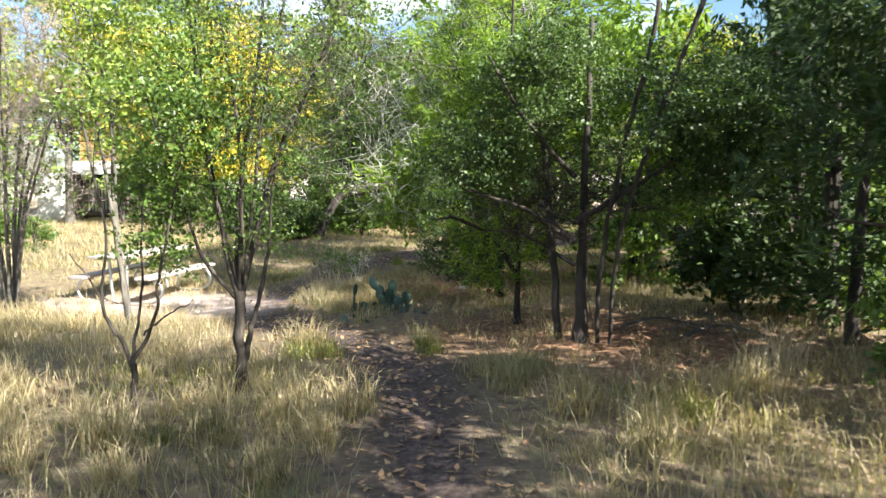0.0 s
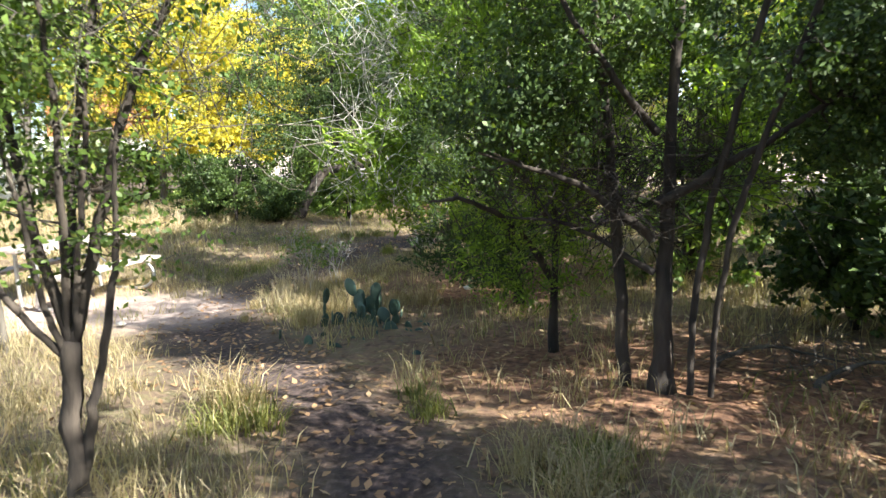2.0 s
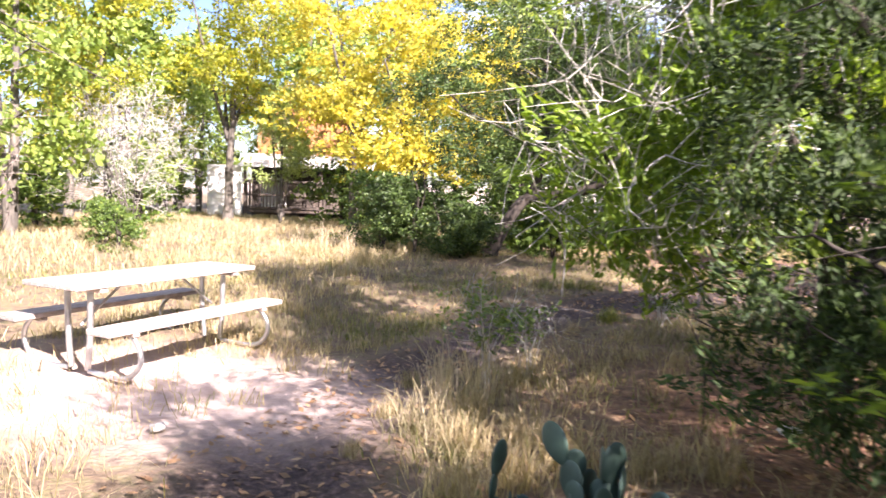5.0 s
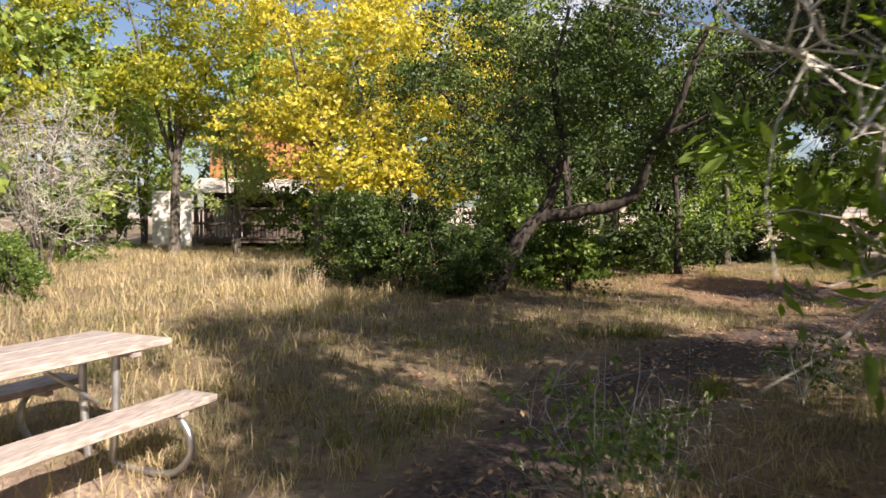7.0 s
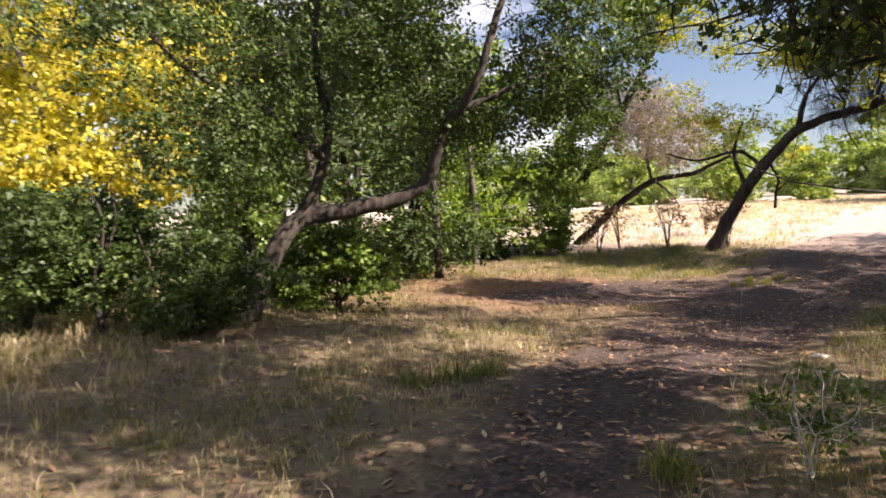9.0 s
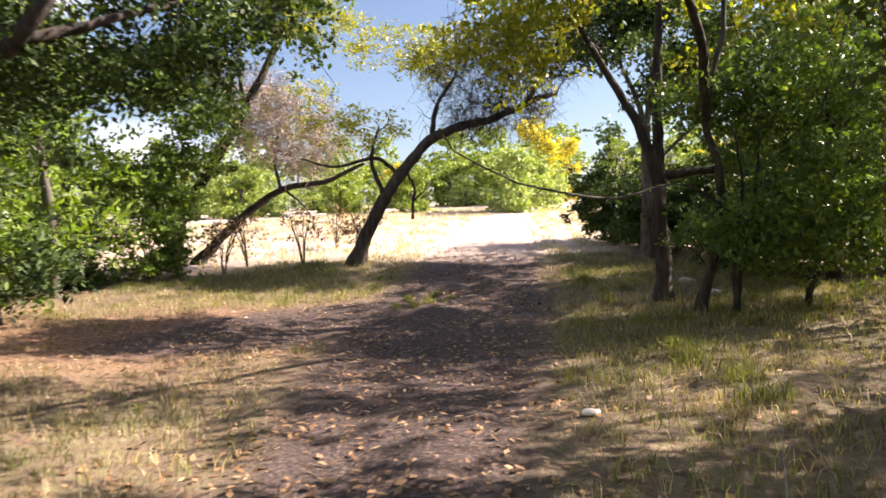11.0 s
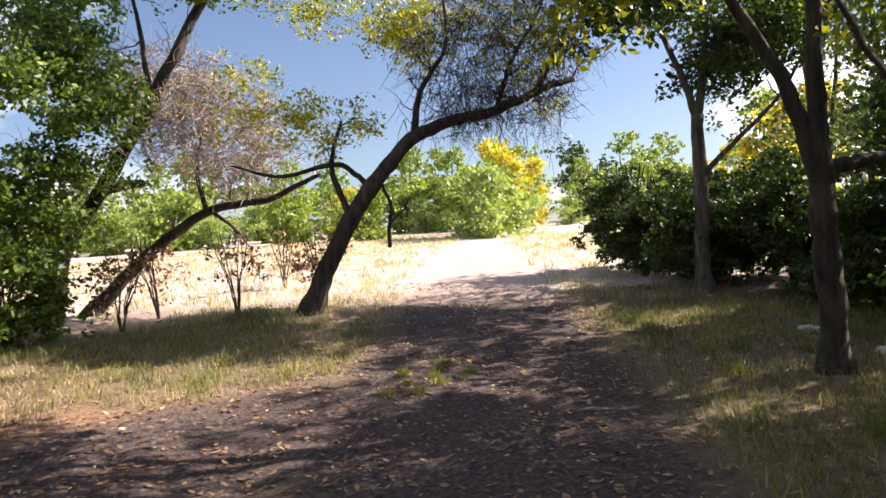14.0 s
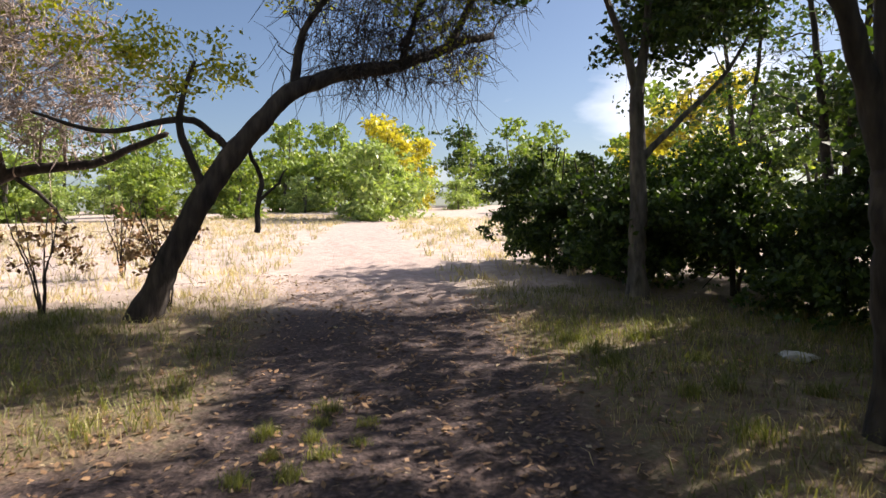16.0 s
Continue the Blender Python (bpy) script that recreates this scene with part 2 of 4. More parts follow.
def smooth_line(points, count):
    """A smooth curve through the points (Catmull-Rom)."""
    p = np.asarray(points, float)
    p = np.vstack([2 * p[0] - p[1], p, 2 * p[-1] - p[-2]])
    out = []
    for t in np.linspace(0, len(p) - 3 - 1e-6, count):
        i, u = int(t), t - int(t)
        a, b_, c, d = p[i:i + 4]
        out.append(0.5 * (2 * b_ + (c - a) * u + (2 * a - 5 * b_ + 4 * c - d) * u * u + (3 * b_ - a - 3 * c + d) * u ** 3))
    return np.array(out)


def tubes(lines, sides):
    """One mesh's verts and quads for many (points, radii) lines of tapering tubes."""
    V, F, base = [], [], 0
    ang = np.linspace(0, 2 * np.pi, sides, endpoint=False)
    ca, sa = np.cos(ang), np.sin(ang)
    for p, r in lines:
        d = np.gradient(p, axis=0)
        d /= np.linalg.norm(d, axis=1)[:, None] + 1e-9
        ref = np.array([0.31, 0.95, 0.05]) if abs(d[0, 1]) < 0.8 else np.array([1.0, 0.1, 0.0])
        u = np.cross(d, ref)
        u /= np.linalg.norm(u, axis=1)[:, None] + 1e-9
        v = np.cross(d, u)
        ring = p[:, None] + r[:, None, None] * (u[:, None] * ca[None, :, None] + v[:, None] * sa[None, :, None])
        k = len(p)
        V.append(ring.reshape(-1, 3))
        i = np.arange(k - 1)[:, None] * sides + base
        j = np.arange(sides)[None]
        j2 = (j + 1) % sides
        F.append(np.stack([i + j, i + j2, i + sides + j2, i + sides + j], -1).reshape(-1, 4))
        base += k * sides
    return np.vstack(V), np.vstack(F)


def tube_mesh(name, lines, sides):
    v, f = tubes(lines, sides)
    me = mesh_from(name, v, f, np.full(len(f), 4))
    me.polygons.foreach_set("use_smooth", np.ones(len(f), bool))
    return me


def units(rng, count):
    v = rng.normal(size=(count, 3))
    return v / np.linalg.norm(v, axis=1)[:, None]


def leaf_mesh(name, rng, centres, long, wide, along=None, droop=0.0):
    """Small kite-shaped leaves, folded a little along their rib."""
    count = len(centres)
    a = units(rng, count) if along is None else along + 0.45 * units(rng, count)
    a[:, 2] -= droop
    a /= np.linalg.norm(a, axis=1)[:, None]
    b_ = np.cross(a, units(rng, count))
    b_ /= np.linalg.norm(b_, axis=1)[:, None] + 1e-9
    up = np.cross(a, b_)
    s = rng.uniform(0.65, 1.3, (count, 1))
    L, W = long * s, wide * s
    v = np.stack([centres - a * L / 2, centres + b_ * W / 2 + up * W * 0.22 - a * L * 0.05, centres + a * L / 2, centres - b_ * W / 2 + up * W * 0.22 - a * L * 0.05], 1).reshape(-1, 3)
    f = np.arange(count * 4)
    return mesh_from(name, v, f, np.full(count, 4))


def blob_points(rng, blobs, count, shell=0.45, masses=0.0):
    """Points in overlapping ellipsoids, more of them near the outside. masses: how far they gather into leafy masses with gaps between."""
    vol = np.array([b_[3] * b_[4] * b_[5] for b_ in blobs]) ** 0.75
    total = int(count * (1 + masses))
    which = rng.choice(len(blobs), total, p=vol / vol.sum())
    B = np.array(blobs)[which]
    d = units(rng, total)
    rad = (shell + (1 - shell) * rng.random(total)) ** 0.8
    lump = 1 + 0.22 * np.sin(5 * d[:, 0] + B[:, 0] * 3) * np.sin(4 * d[:, 1] + B[:, 1]) + 0.15 * np.sin(7 * d[:, 2] + 2 * d[:, 0])
    p = B[:, :3] + d * B[:, 3:] * (rad * lump)[:, None]
    if total > count:
        wave = units(rng, 5) * (3.4 / np.mean(B[:, 3:]) ** 0.6)
        score = np.sin(p @ wave.T + rng.uniform(0, 6.28, 5)).sum(1) + rng.normal(0, 0.5, total)
        keep = np.argsort(-score)[:count]
        p, d = p[keep], d[keep]
    return p, d


def tree(name, label, base, stems, blobs, clumps, per, leaf, mats, seed, spread=0.16, shape="broad", category="tree", twig=0.011, sides=10, group="", bare=0, bare_blobs=None, bare_mat=None, droop=0.1, shift=(0, 0, 0), twig_share=1.0, fill=2.0, small=1.15, hang=0.0):
    """A tree: trunk and limbs along given lines, twigs to every clump of leaves, and the leaves themselves."""
    rng = np.random.default_rng(seed)
    bx, by = base
    root = new(name)
    origin = np.array([bx, by, hz(bx, by)])
    root.location = origin
    tagged(root, label, category, group)
    leaf_mat, bark = mats
    spine = []
    for k, (pts, r0, r1) in enumerate(stems):
        pts = [np.array(p, float) - origin + (np.array(shift) if i else 0) for i, p in enumerate(pts)] if k == 0 else [np.array(p, float) - origin + np.array(shift) for p in pts]
        ln = smooth_line(pts, 6 * len(pts))
        wob = np.cumsum(rng.normal(0, 0.005 + r0 * 0.035, ln.shape), axis=0)
        wob -= np.linspace(0, 1, len(ln))[:, None] * wob[-1]
        ln = ln + wob
        t = np.linspace(0, 1, len(ln))
        rad = (r0 + (r1 - r0) * t) * (1 + rng.normal(0, 0.035, len(ln)))
        if k == 0:
            rad[:3] *= np.array([1.5, 1.25, 1.08])
            ln[0, 2] -= 0.06
        tip = np.vstack([ln, ln[-1] + (ln[-1] - ln[-2]) * 0.3])
        link("trunk" if k == 0 else "limb", tube_mesh("limb", [(tip, np.append(rad, 0.002))], sides), bark, root)
        spine.append(np.hstack([ln, rad[:, None]]))
    spine = np.vstack(spine)
    low = spine[:, 2] > spine[:, 2].max() * 0.22
    usable = spine[low] if low.any() else spine
    lines, cents, dirs = [], [], []

    pool = np.zeros((len(usable) + 4 * (clumps + bare) + 8, 4))
    pool[:len(usable)] = usable
    filled = [len(usable)]

    def reach(c, r, steps=5):
        near = pool[:filled[0]]
        dist = np.linalg.norm(near[:, :3] - c, axis=1) + 0.7 * np.maximum(0, near[:, 2] - c[2])
        s = near[rng.choice(np.argpartition(dist, min(6, len(dist) - 1))[:6])]
        gap = np.linalg.norm(c - s[:3])
        m = (s[:3] + c) / 2 + rng.normal(0, 0.16 * gap, 3) + np.array([0, 0, 0.06 * gap])
        ln = smooth_line([s[:3], m, c], steps)
        ln[1:-1] += rng.normal(0, 0.012 + 0.02 * gap, ln[1:-1].shape)
        rad = np.linspace(min(r * (0.7 + gap), s[3] * 0.75), r * 0.22, steps)
        lines.append((ln, rad))
        tail = np.hstack([ln[2:], rad[2:, None]])
        pool[filled[0]:filled[0] + len(tail)] = tail
        filled[0] += len(tail)
        return ln

    if clumps:
        C, D = blob_points(rng, [(b_[0] - bx, b_[1] - by, b_[2] - origin[2], *b_[3:]) for b_ in blobs], clumps, 0.4, 0.9)
        order = np.argsort([np.linalg.norm(usable[:, :3] - c, axis=1).min() for c in C])
        for c, d in zip(C[order], D[order]):
            if rng.random() < twig_share:
                reach(c, twig * rng.uniform(0.6, 1.5), 5 if twig_share == 1 else 4)
            k = max(4, int(fill * per * rng.uniform(0.5, 1.5)))
            if shape == "juniper":
                plumes = 3
                tips = d * 0.6 + np.array([0, 0, 0.45]) + 0.75 * units(rng, plumes)
                tips /= np.linalg.norm(tips, axis=1)[:, None]
                foot = rng.normal(0, spread * 0.45, (plumes, 3))
                which = rng.integers(0, plumes, k)
                u = rng.uniform(-0.5, 1.5, (k, 1))
                cents.append(c + foot[which] + tips[which] * spread * u + rng.normal(0, 1, (k, 3)) * spread * (0.3 - 0.14 * u))
                dirs.append(tips[which])
            else:
                knots = rng.normal(0, spread * 0.85, (3, 3)) * np.array([1, 1, 0.6])
                cents.append(c + knots[rng.integers(0, 3, k)] + rng.normal(0, spread * 0.42, (k, 3)) * np.array([1, 1, 0.6]))
    for _ in range(bare):
        C2, _d = blob_points(rng, [(b_[0] - bx, b_[1] - by, b_[2] - origin[2], *b_[3:]) for b_ in (bare_blobs or blobs)], 1, 0.3)
        ln = reach(C2[0], twig * 0.9, 5)
        for q in range(3):
            s = ln[rng.integers(2, 5)]
            e = s + (ln[-1] - ln[0]) * rng.uniform(0.1, 0.35) + rng.normal(0, 0.22, 3) - np.array([0, 0, hang * rng.uniform(0.2, 1.0)])
            lines.append((smooth_line([s, (s + e) / 2 + rng.normal(0, 0.04, 3), e], 4), np.linspace(twig * 0.45, twig * 0.15, 4)))
    if lines:
        tagged(link("twigwork", tube_mesh("twigwork", lines, 3), bare_mat or bark, root), kind="stuff")
    if cents:
        link("crown", leaf_mesh("crown", rng, np.vstack(cents), leaf[0] * 1.1 * small, leaf[1] * 1.15 * small, np.vstack(dirs) if dirs else None, droop), leaf_mat, root)
    return root


def upright(rng_seed, base, count, top, lean=0.25, r0=0.06, r1=0.02):
    """Stems that rise from one foot and fan out."""
    rng = np.random.default_rng(rng_seed)
    bx, by = base
    z = hz(bx, by)
    out = []
    for k in range(count):
        a = rng.uniform(0, 6.28)
        q = rng.uniform(0.4, 1) * lean * top
        dx, dy = math.cos(a) * q, math.sin(a) * q
        s = 0.05 if count > 1 else 0
        foot = (bx + s * dx, by + s * dy, z)
        out.append(([foot, (bx + 0.3 * dx, by + 0.3 * dy, z + top * 0.35), (bx + 0.7 * dx + rng.normal(0, 0.06), by + 0.7 * dy + rng.normal(0, 0.06), z + top * 0.7), (bx + dx, by + dy, z + top)], r0 * rng.uniform(0.7, 1.1), r1))
    return out


# ---- trees of the first stretch ----
z = hz(-1.45, 5.05)
tree("persimmon_tree", "slender multi-stemmed young tree with sparse small leaves beside the track", (-1.45, 5.05),
     [([(-1.45, 5.05, z), (-1.45, 5.06, 0.35), (-1.44, 5.08, 0.7)], 0.042, 0.036),
      ([(-1.44, 5.08, 0.65), (-1.6, 5.1, 1.3), (-1.75, 5.2, 2.4), (-1.9, 5.3, 3.7)], 0.024, 0.007),
      ([(-1.44, 5.08, 0.68), (-1.3, 5.1, 1.2), (-1.1, 5.12, 1.75), (-0.75, 5.2, 2.5), (-0.45, 5.3, 3.3)], 0.026, 0.007),
      ([(-1.44, 5.1, 0.6), (-1.48, 5.3, 1.4), (-1.35, 5.4, 2.4), (-1.2, 5.5, 4.0)], 0.022, 0.007),
      ([(-1.45, 5.08, 0.62), (-1.7, 5.0, 1.0), (-1.85, 4.95, 1.6), (-2.1, 5.0, 2.4)], 0.016, 0.005), ([(-1.44, 5.08, 0.7), (-1.38, 5.0, 1.3), (-1.4, 4.95, 2.0), (-1.55, 5.0, 3.0)], 0.018, 0.005),
      ([(-1.42, 5.08, 0.2), (-1.3, 5.05, 0.6), (-1.2, 5.0, 1.1), (-1.15, 4.95, 1.5)], 0.022, 0.006),
      ([(-1.44, 5.08, 0.62), (-1.52, 5.02, 1.0), (-1.62, 4.98, 1.7), (-1.66, 5.0, 2.6)], 0.015, 0.005), ([(-1.43, 5.08, 0.66), (-1.33, 5.02, 1.1), (-1.22, 5.0, 1.9), (-1.0, 5.05, 2.9)], 0.016, 0.005)],
     [(-1.5, 5.2, 1.6, 0.5, 0.45, 0.6), (-1.15, 5.2, 2.6, 0.85, 0.65, 0.9), (-1.2, 5.2, 1.2, 0.3, 0.3, 0.4)], 460, 13, (0.026, 0.013), (PERSIMMON, BARK), 11, 0.1, twig=0.007,
     bare=320, bare_blobs=[(-1.05, 5.3, 2.6, 0.85, 0.6, 1.2)], bare_mat=GREY_BARK)
fx, fy = -2.12, 4.8
tree("persimmon_tree", "small forked sapling with fine leaves standing in dry grass", (fx, fy),
     [([(fx, fy, 0), (fx + 0.01, fy, 0.27)], 0.024, 0.02), ([(fx + 0.01, fy, 0.24), (fx - 0.17, fy, 0.62), (fx - 0.13, fy, 1.15), (fx - 0.26, fy, 2.0)], 0.015, 0.005),
      ([(fx + 0.01, fy, 0.24), (fx + 0.17, fy, 0.58), (fx + 0.26, fy, 1.0), (fx + 0.4, fy + 0.1, 1.8)], 0.015, 0.005), ([(fx + 0.01, fy, 0.22), (fx + 0.04, fy + 0.1, 0.75), (fx + 0.09, fy + 0.1, 1.5)], 0.012, 0.005),
      ([(fx + 0.1, fy, 0.45), (fx + 0.3, fy - 0.05, 0.62), (fx + 0.45, fy - 0.05, 0.7)], 0.008, 0.003), ([(fx - 0.1, fy, 0.45), (fx - 0.24, fy, 0.8), (fx - 0.4, fy + 0.05, 1.0)], 0.008, 0.003)],
     [(fx + 0.05, fy + 0.05, 1.25, 0.46, 0.4, 0.38), (fx + 0.2, fy + 0.1, 1.9, 0.58, 0.45, 0.52)], 300, 13, (0.03, 0.015), (PERSIMMON, BARK), 12, 0.09, twig=0.005)
ox, oy = 1.2, 6.45
q = [([(ox + dx, oy + dy, 0), (ox + dx * 1.1, oy + dy * 1.2, 0.7), (ox + dx * 1.6, oy + dy * 2, 1.5), (ox + dx * 3.0, oy + dy * 4, 2.9)], r, 0.02)
     for dx, dy, r in ((0.05, 0.02, 0.06), (-0.12, 0.1, 0.04), (0.2, -0.1, 0.02), (0.3, -0.15, 0.016))]
q += [([(ox, oy, 0.9), (ox - 0.5, oy - 0.1, 1.25), (ox - 1.0, oy - 0.1, 1.4)], 0.028, 0.008), ([(ox, oy, 1.1), (ox + 0.6, oy - 0.2, 1.5), (ox + 1.1, oy - 0.3, 1.9)], 0.03, 0.008),
      ([(ox, oy, 0.7), (ox - 0.4, oy + 0.3, 0.95), (ox - 0.8, oy + 0.5, 1.0)], 0.02, 0.006), ([(ox, oy, 1.5), (ox - 0.5, oy - 0.3, 2.0), (ox - 0.8, oy - 0.4, 2.5)], 0.025, 0.008)]
tree("oak_tree", "multi-trunked evergreen oak with dark crown over reddish litter", (ox, oy), q,
     [(ox, oy + 0.05, 1.75, 1.1, 0.95, 0.42), (ox - 0.1, oy + 0.1, 2.35, 1.05, 1.0, 0.5), (ox - 0.7, oy + 0.1, 1.55, 0.5, 0.5, 0.35), (ox + 0.9, oy - 0.2, 1.6, 0.65, 0.7, 0.45), (ox + 1.1, oy - 0.55, 1.9, 0.8, 0.7, 0.6), (ox + 0.8, oy + 0.3, 2.6, 0.6, 0.6, 0.4)],
     720, 26, (0.034, 0.019), (OAK, BARK), 13, 0.11, twig=0.009, fill=2.4, small=0.95, bare=220, bare_blobs=[(ox, oy + 0.3, 1.25, 0.9, 0.7, 0.45)])
tree("juniper_tree", "broad juniper with bright green spray tips and bleached dead twigs", (0.75, 11.5),
     [([(0.75, 11.5, -0.1), (0.7, 11.4, 0.8), (0.6, 11.3, 2), (0.7, 11.3, 4.5)], 0.11, 0.03), ([(0.75, 11.5, 0.1), (0.2, 11.2, 0.7), (-0.4, 10.8, 1.2), (-0.9, 10.4, 1.5)], 0.06, 0.015),
      ([(0.72, 11.4, 0.5), (1.2, 11.6, 1.4), (1.7, 11.6, 2.6)], 0.06, 0.02), ([(0.7, 11.4, 0.9), (0.1, 11, 2), (-0.5, 10.8, 2.9)], 0.05, 0.015)],
     [(-0.8, 10.35, 1.35, 0.75, 0.65, 0.6), (-0.7, 10.5, 2.5, 0.85, 0.75, 0.7), (-0.3, 10.6, 3.6, 1.0, 0.9, 0.8), (0.3, 10.9, 1.7, 1.5, 1.3, 0.8), (0.9, 10.6, 0.9, 1.3, 1.0, 0.5), (0.6, 11.1, 2.9, 1.7, 1.5, 0.9), (0.8, 11.3, 4.2, 1.6, 1.5, 1.2), (0.9, 11.5, 5.0, 1.3, 1.3, 0.9), (2.1, 11.2, 2.8, 1.3, 1.3, 1.3), (1.6, 11.2, 1.6, 1.1, 1.2, 0.8)], 1000, 26, (0.07, 0.02), (JUNIPER, BARK), 14, 0.15, "juniper", bare=330, bare_blobs=[(-0.5, 10.2, 1.5, 1.0, 0.7, 0.8), (-0.1, 10.5, 2.6, 1.1, 0.8, 0.8), (0.6, 10.6, 3.6, 1.2, 1.0, 0.8)], twig=0.012, fill=2.5, small=1.08, bare_mat=PALE_TWIG)
tree("juniper_tree", "juniper with drooping green sprays touching the multi-trunked oak", (0.8, 7.5),
     [([(0.8, 7.5, 0), (0.78, 7.45, 0.9), (0.72, 7.4, 2.0), (0.75, 7.4, 3.8)], 0.03, 0.012), ([(0.79, 7.47, 0.5), (0.5, 7.3, 0.9), (0.15, 7.1, 1.1), (-0.1, 7.05, 1.1)], 0.03, 0.008), ([(0.78, 7.45, 0.9), (0.4, 7.5, 1.5), (0.1, 7.5, 1.9)], 0.03, 0.008)],
     [(0.5, 7.4, 0.75, 0.6, 0.5, 0.4), (0.45, 7.3, 1.15, 0.65, 0.6, 0.4), (0.55, 7.4, 2.0, 0.85, 0.75, 0.6), (0.85, 7.5, 3.1, 1.1, 0.9, 0.8), (0.3, 7.7, 2.7, 0.7, 0.7, 0.6)], 460, 26, (0.045, 0.013), (JUNIPER, BARK), 19, 0.11, "juniper", bare=40, fill=3.0, small=0.85)
tree("juniper_tree", "small juniper, coloured dark as in shade, leaning over the prickly pear", (0.75, 9.35),
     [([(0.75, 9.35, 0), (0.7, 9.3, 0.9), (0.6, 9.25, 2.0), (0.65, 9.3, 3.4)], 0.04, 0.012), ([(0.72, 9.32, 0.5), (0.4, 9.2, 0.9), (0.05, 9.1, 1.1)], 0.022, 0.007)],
     [(0.35, 9.15, 1.0, 0.7, 0.6, 0.55), (0.35, 9.2, 1.7, 0.75, 0.7, 0.6), (0.4, 9.25, 0.5, 0.7, 0.6, 0.35), (0.6, 9.3, 2.9, 0.7, 0.7, 0.8)], 400, 24, (0.055, 0.016), (SHADED_JUNIPER, BARK), 24, 0.11, "juniper", bare=40, fill=3.0, small=0.85)
tree("juniper_tree", "dense juniper with deep shade put into its colour", (4.3, 8.6), upright(3, (4.3, 8.6), 3, 5.5, 0.15, 0.1),
     [(4.2, 8.5, 1.6, 1.7, 1.6, 0.9), (4.3, 8.6, 3, 1.8, 1.7, 1.2), (4.3, 8.6, 4.7, 1.5, 1.5, 1.4)], 480, 24, (0.1, 0.03), (SHADED_JUNIPER, BARK), 15, 0.18, "juniper", fill=2.6, small=0.85)
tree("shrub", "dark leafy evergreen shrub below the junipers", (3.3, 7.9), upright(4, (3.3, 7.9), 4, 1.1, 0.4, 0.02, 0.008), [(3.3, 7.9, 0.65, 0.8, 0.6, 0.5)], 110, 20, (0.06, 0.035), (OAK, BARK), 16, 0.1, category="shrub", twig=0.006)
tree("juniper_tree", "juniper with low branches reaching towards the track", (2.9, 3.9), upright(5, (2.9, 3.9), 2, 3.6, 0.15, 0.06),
     [(2.8, 3.8, 0.75, 0.75, 0.8, 0.5), (2.8, 3.9, 1.6, 0.85, 0.9, 0.6), (2.8, 3.9, 2.7, 0.9, 0.9, 0.8), (3.1, 3.2, 2.2, 0.8, 0.7, 0.6)], 420, 24, (0.07, 0.02), (SHADED_JUNIPER, BARK), 17, 0.13, "juniper", fill=3.0, small=0.85)
tree("hackberry_tree", "slim young tree with an airy light green crown", (-3.6, 8.0), upright(26, (-3.6, 8.0), 3, 3.6, 0.14, 0.035, 0.01),
     [(-3.7, 8.0, 2.3, 0.9, 0.8, 0.5), (-3.4, 8.0, 3.2, 1.1, 0.9, 0.7), (-3.9, 8.1, 4.0, 1.0, 0.9, 0.7)], 420, 15, (0.042, 0.024), (LIGHT_GREEN, GREY_BARK), 27, 0.14, bare=80)
tree("dead_brush", "tangle of bleached dead branches at the clearing edge", (-5.9, 9.5), upright(6, (-5.9, 9.5), 8, 4.3, 0.3, 0.03, 0.006), [(-5.9, 9.5, 2.9, 1.35, 1.1, 1.9)], 60, 12, (0.05, 0.028), (PERSIMMON, GREY_BARK), 18, bare=900, bare_mat=PINK_TWIG, category="brush", twig=0.007)

# ---- trees round the hut and the clearing ----
tree("oak_tree", "evergreen oak with a low leaning trunk and a bent limb", (-3.35, 18.45),
     [([(-3.35, 18.45, 0.1), (-3.1, 18.7, 0.6), (-2.83, 18.9, 1.08), (-2.2, 18.85, 1.25), (-1.55, 18.75, 1.38), (-1.28, 18.6, 1.6), (-1.1, 18.35, 2.1), (-0.85, 18.0, 2.5), (-0.5, 17.9, 3.6)], 0.13, 0.035),
      ([(-2.83, 18.9, 1.05), (-2.5, 18.9, 1.5), (-2.35, 18.85, 2.2), (-2.5, 18.8, 3.0), (-2.3, 18.7, 4.2)], 0.085, 0.025),
      ([(-2.4, 18.87, 1.8), (-3.0, 18.6, 2.3), (-3.8, 18.4, 2.7), (-4.4, 18.2, 3.3)], 0.05, 0.015),
      ([(-1.0, 18.2, 2.3), (-0.3, 18.2, 2.6), (0.4, 18.3, 2.9)], 0.04, 0.012)],
     [(-2.6, 18.6, 3.3, 1.6, 1.4, 0.8), (-4.2, 18.4, 2.9, 1.1, 1.1, 0.7), (-0.9, 18.6, 3.5, 1.4, 1.3, 0.8), (-2.3, 18.8, 4.6, 2.0, 1.6, 1.1), (-3.6, 18.5, 2.0, 1.2, 0.9, 0.6), (-1.4, 19.0, 2.4, 1.3, 1.0, 0.6), (-0.2, 18.6, 2.6, 1.0, 0.9, 0.6), (0.4, 18.2, 3.2, 1.2, 1.0, 0.7), (0.2, 18.3, 4.4, 1.4, 1.1, 0.8)], 1500, 22, (0.045, 0.025), (OAK, BARK), 21, 0.15, bare=160)
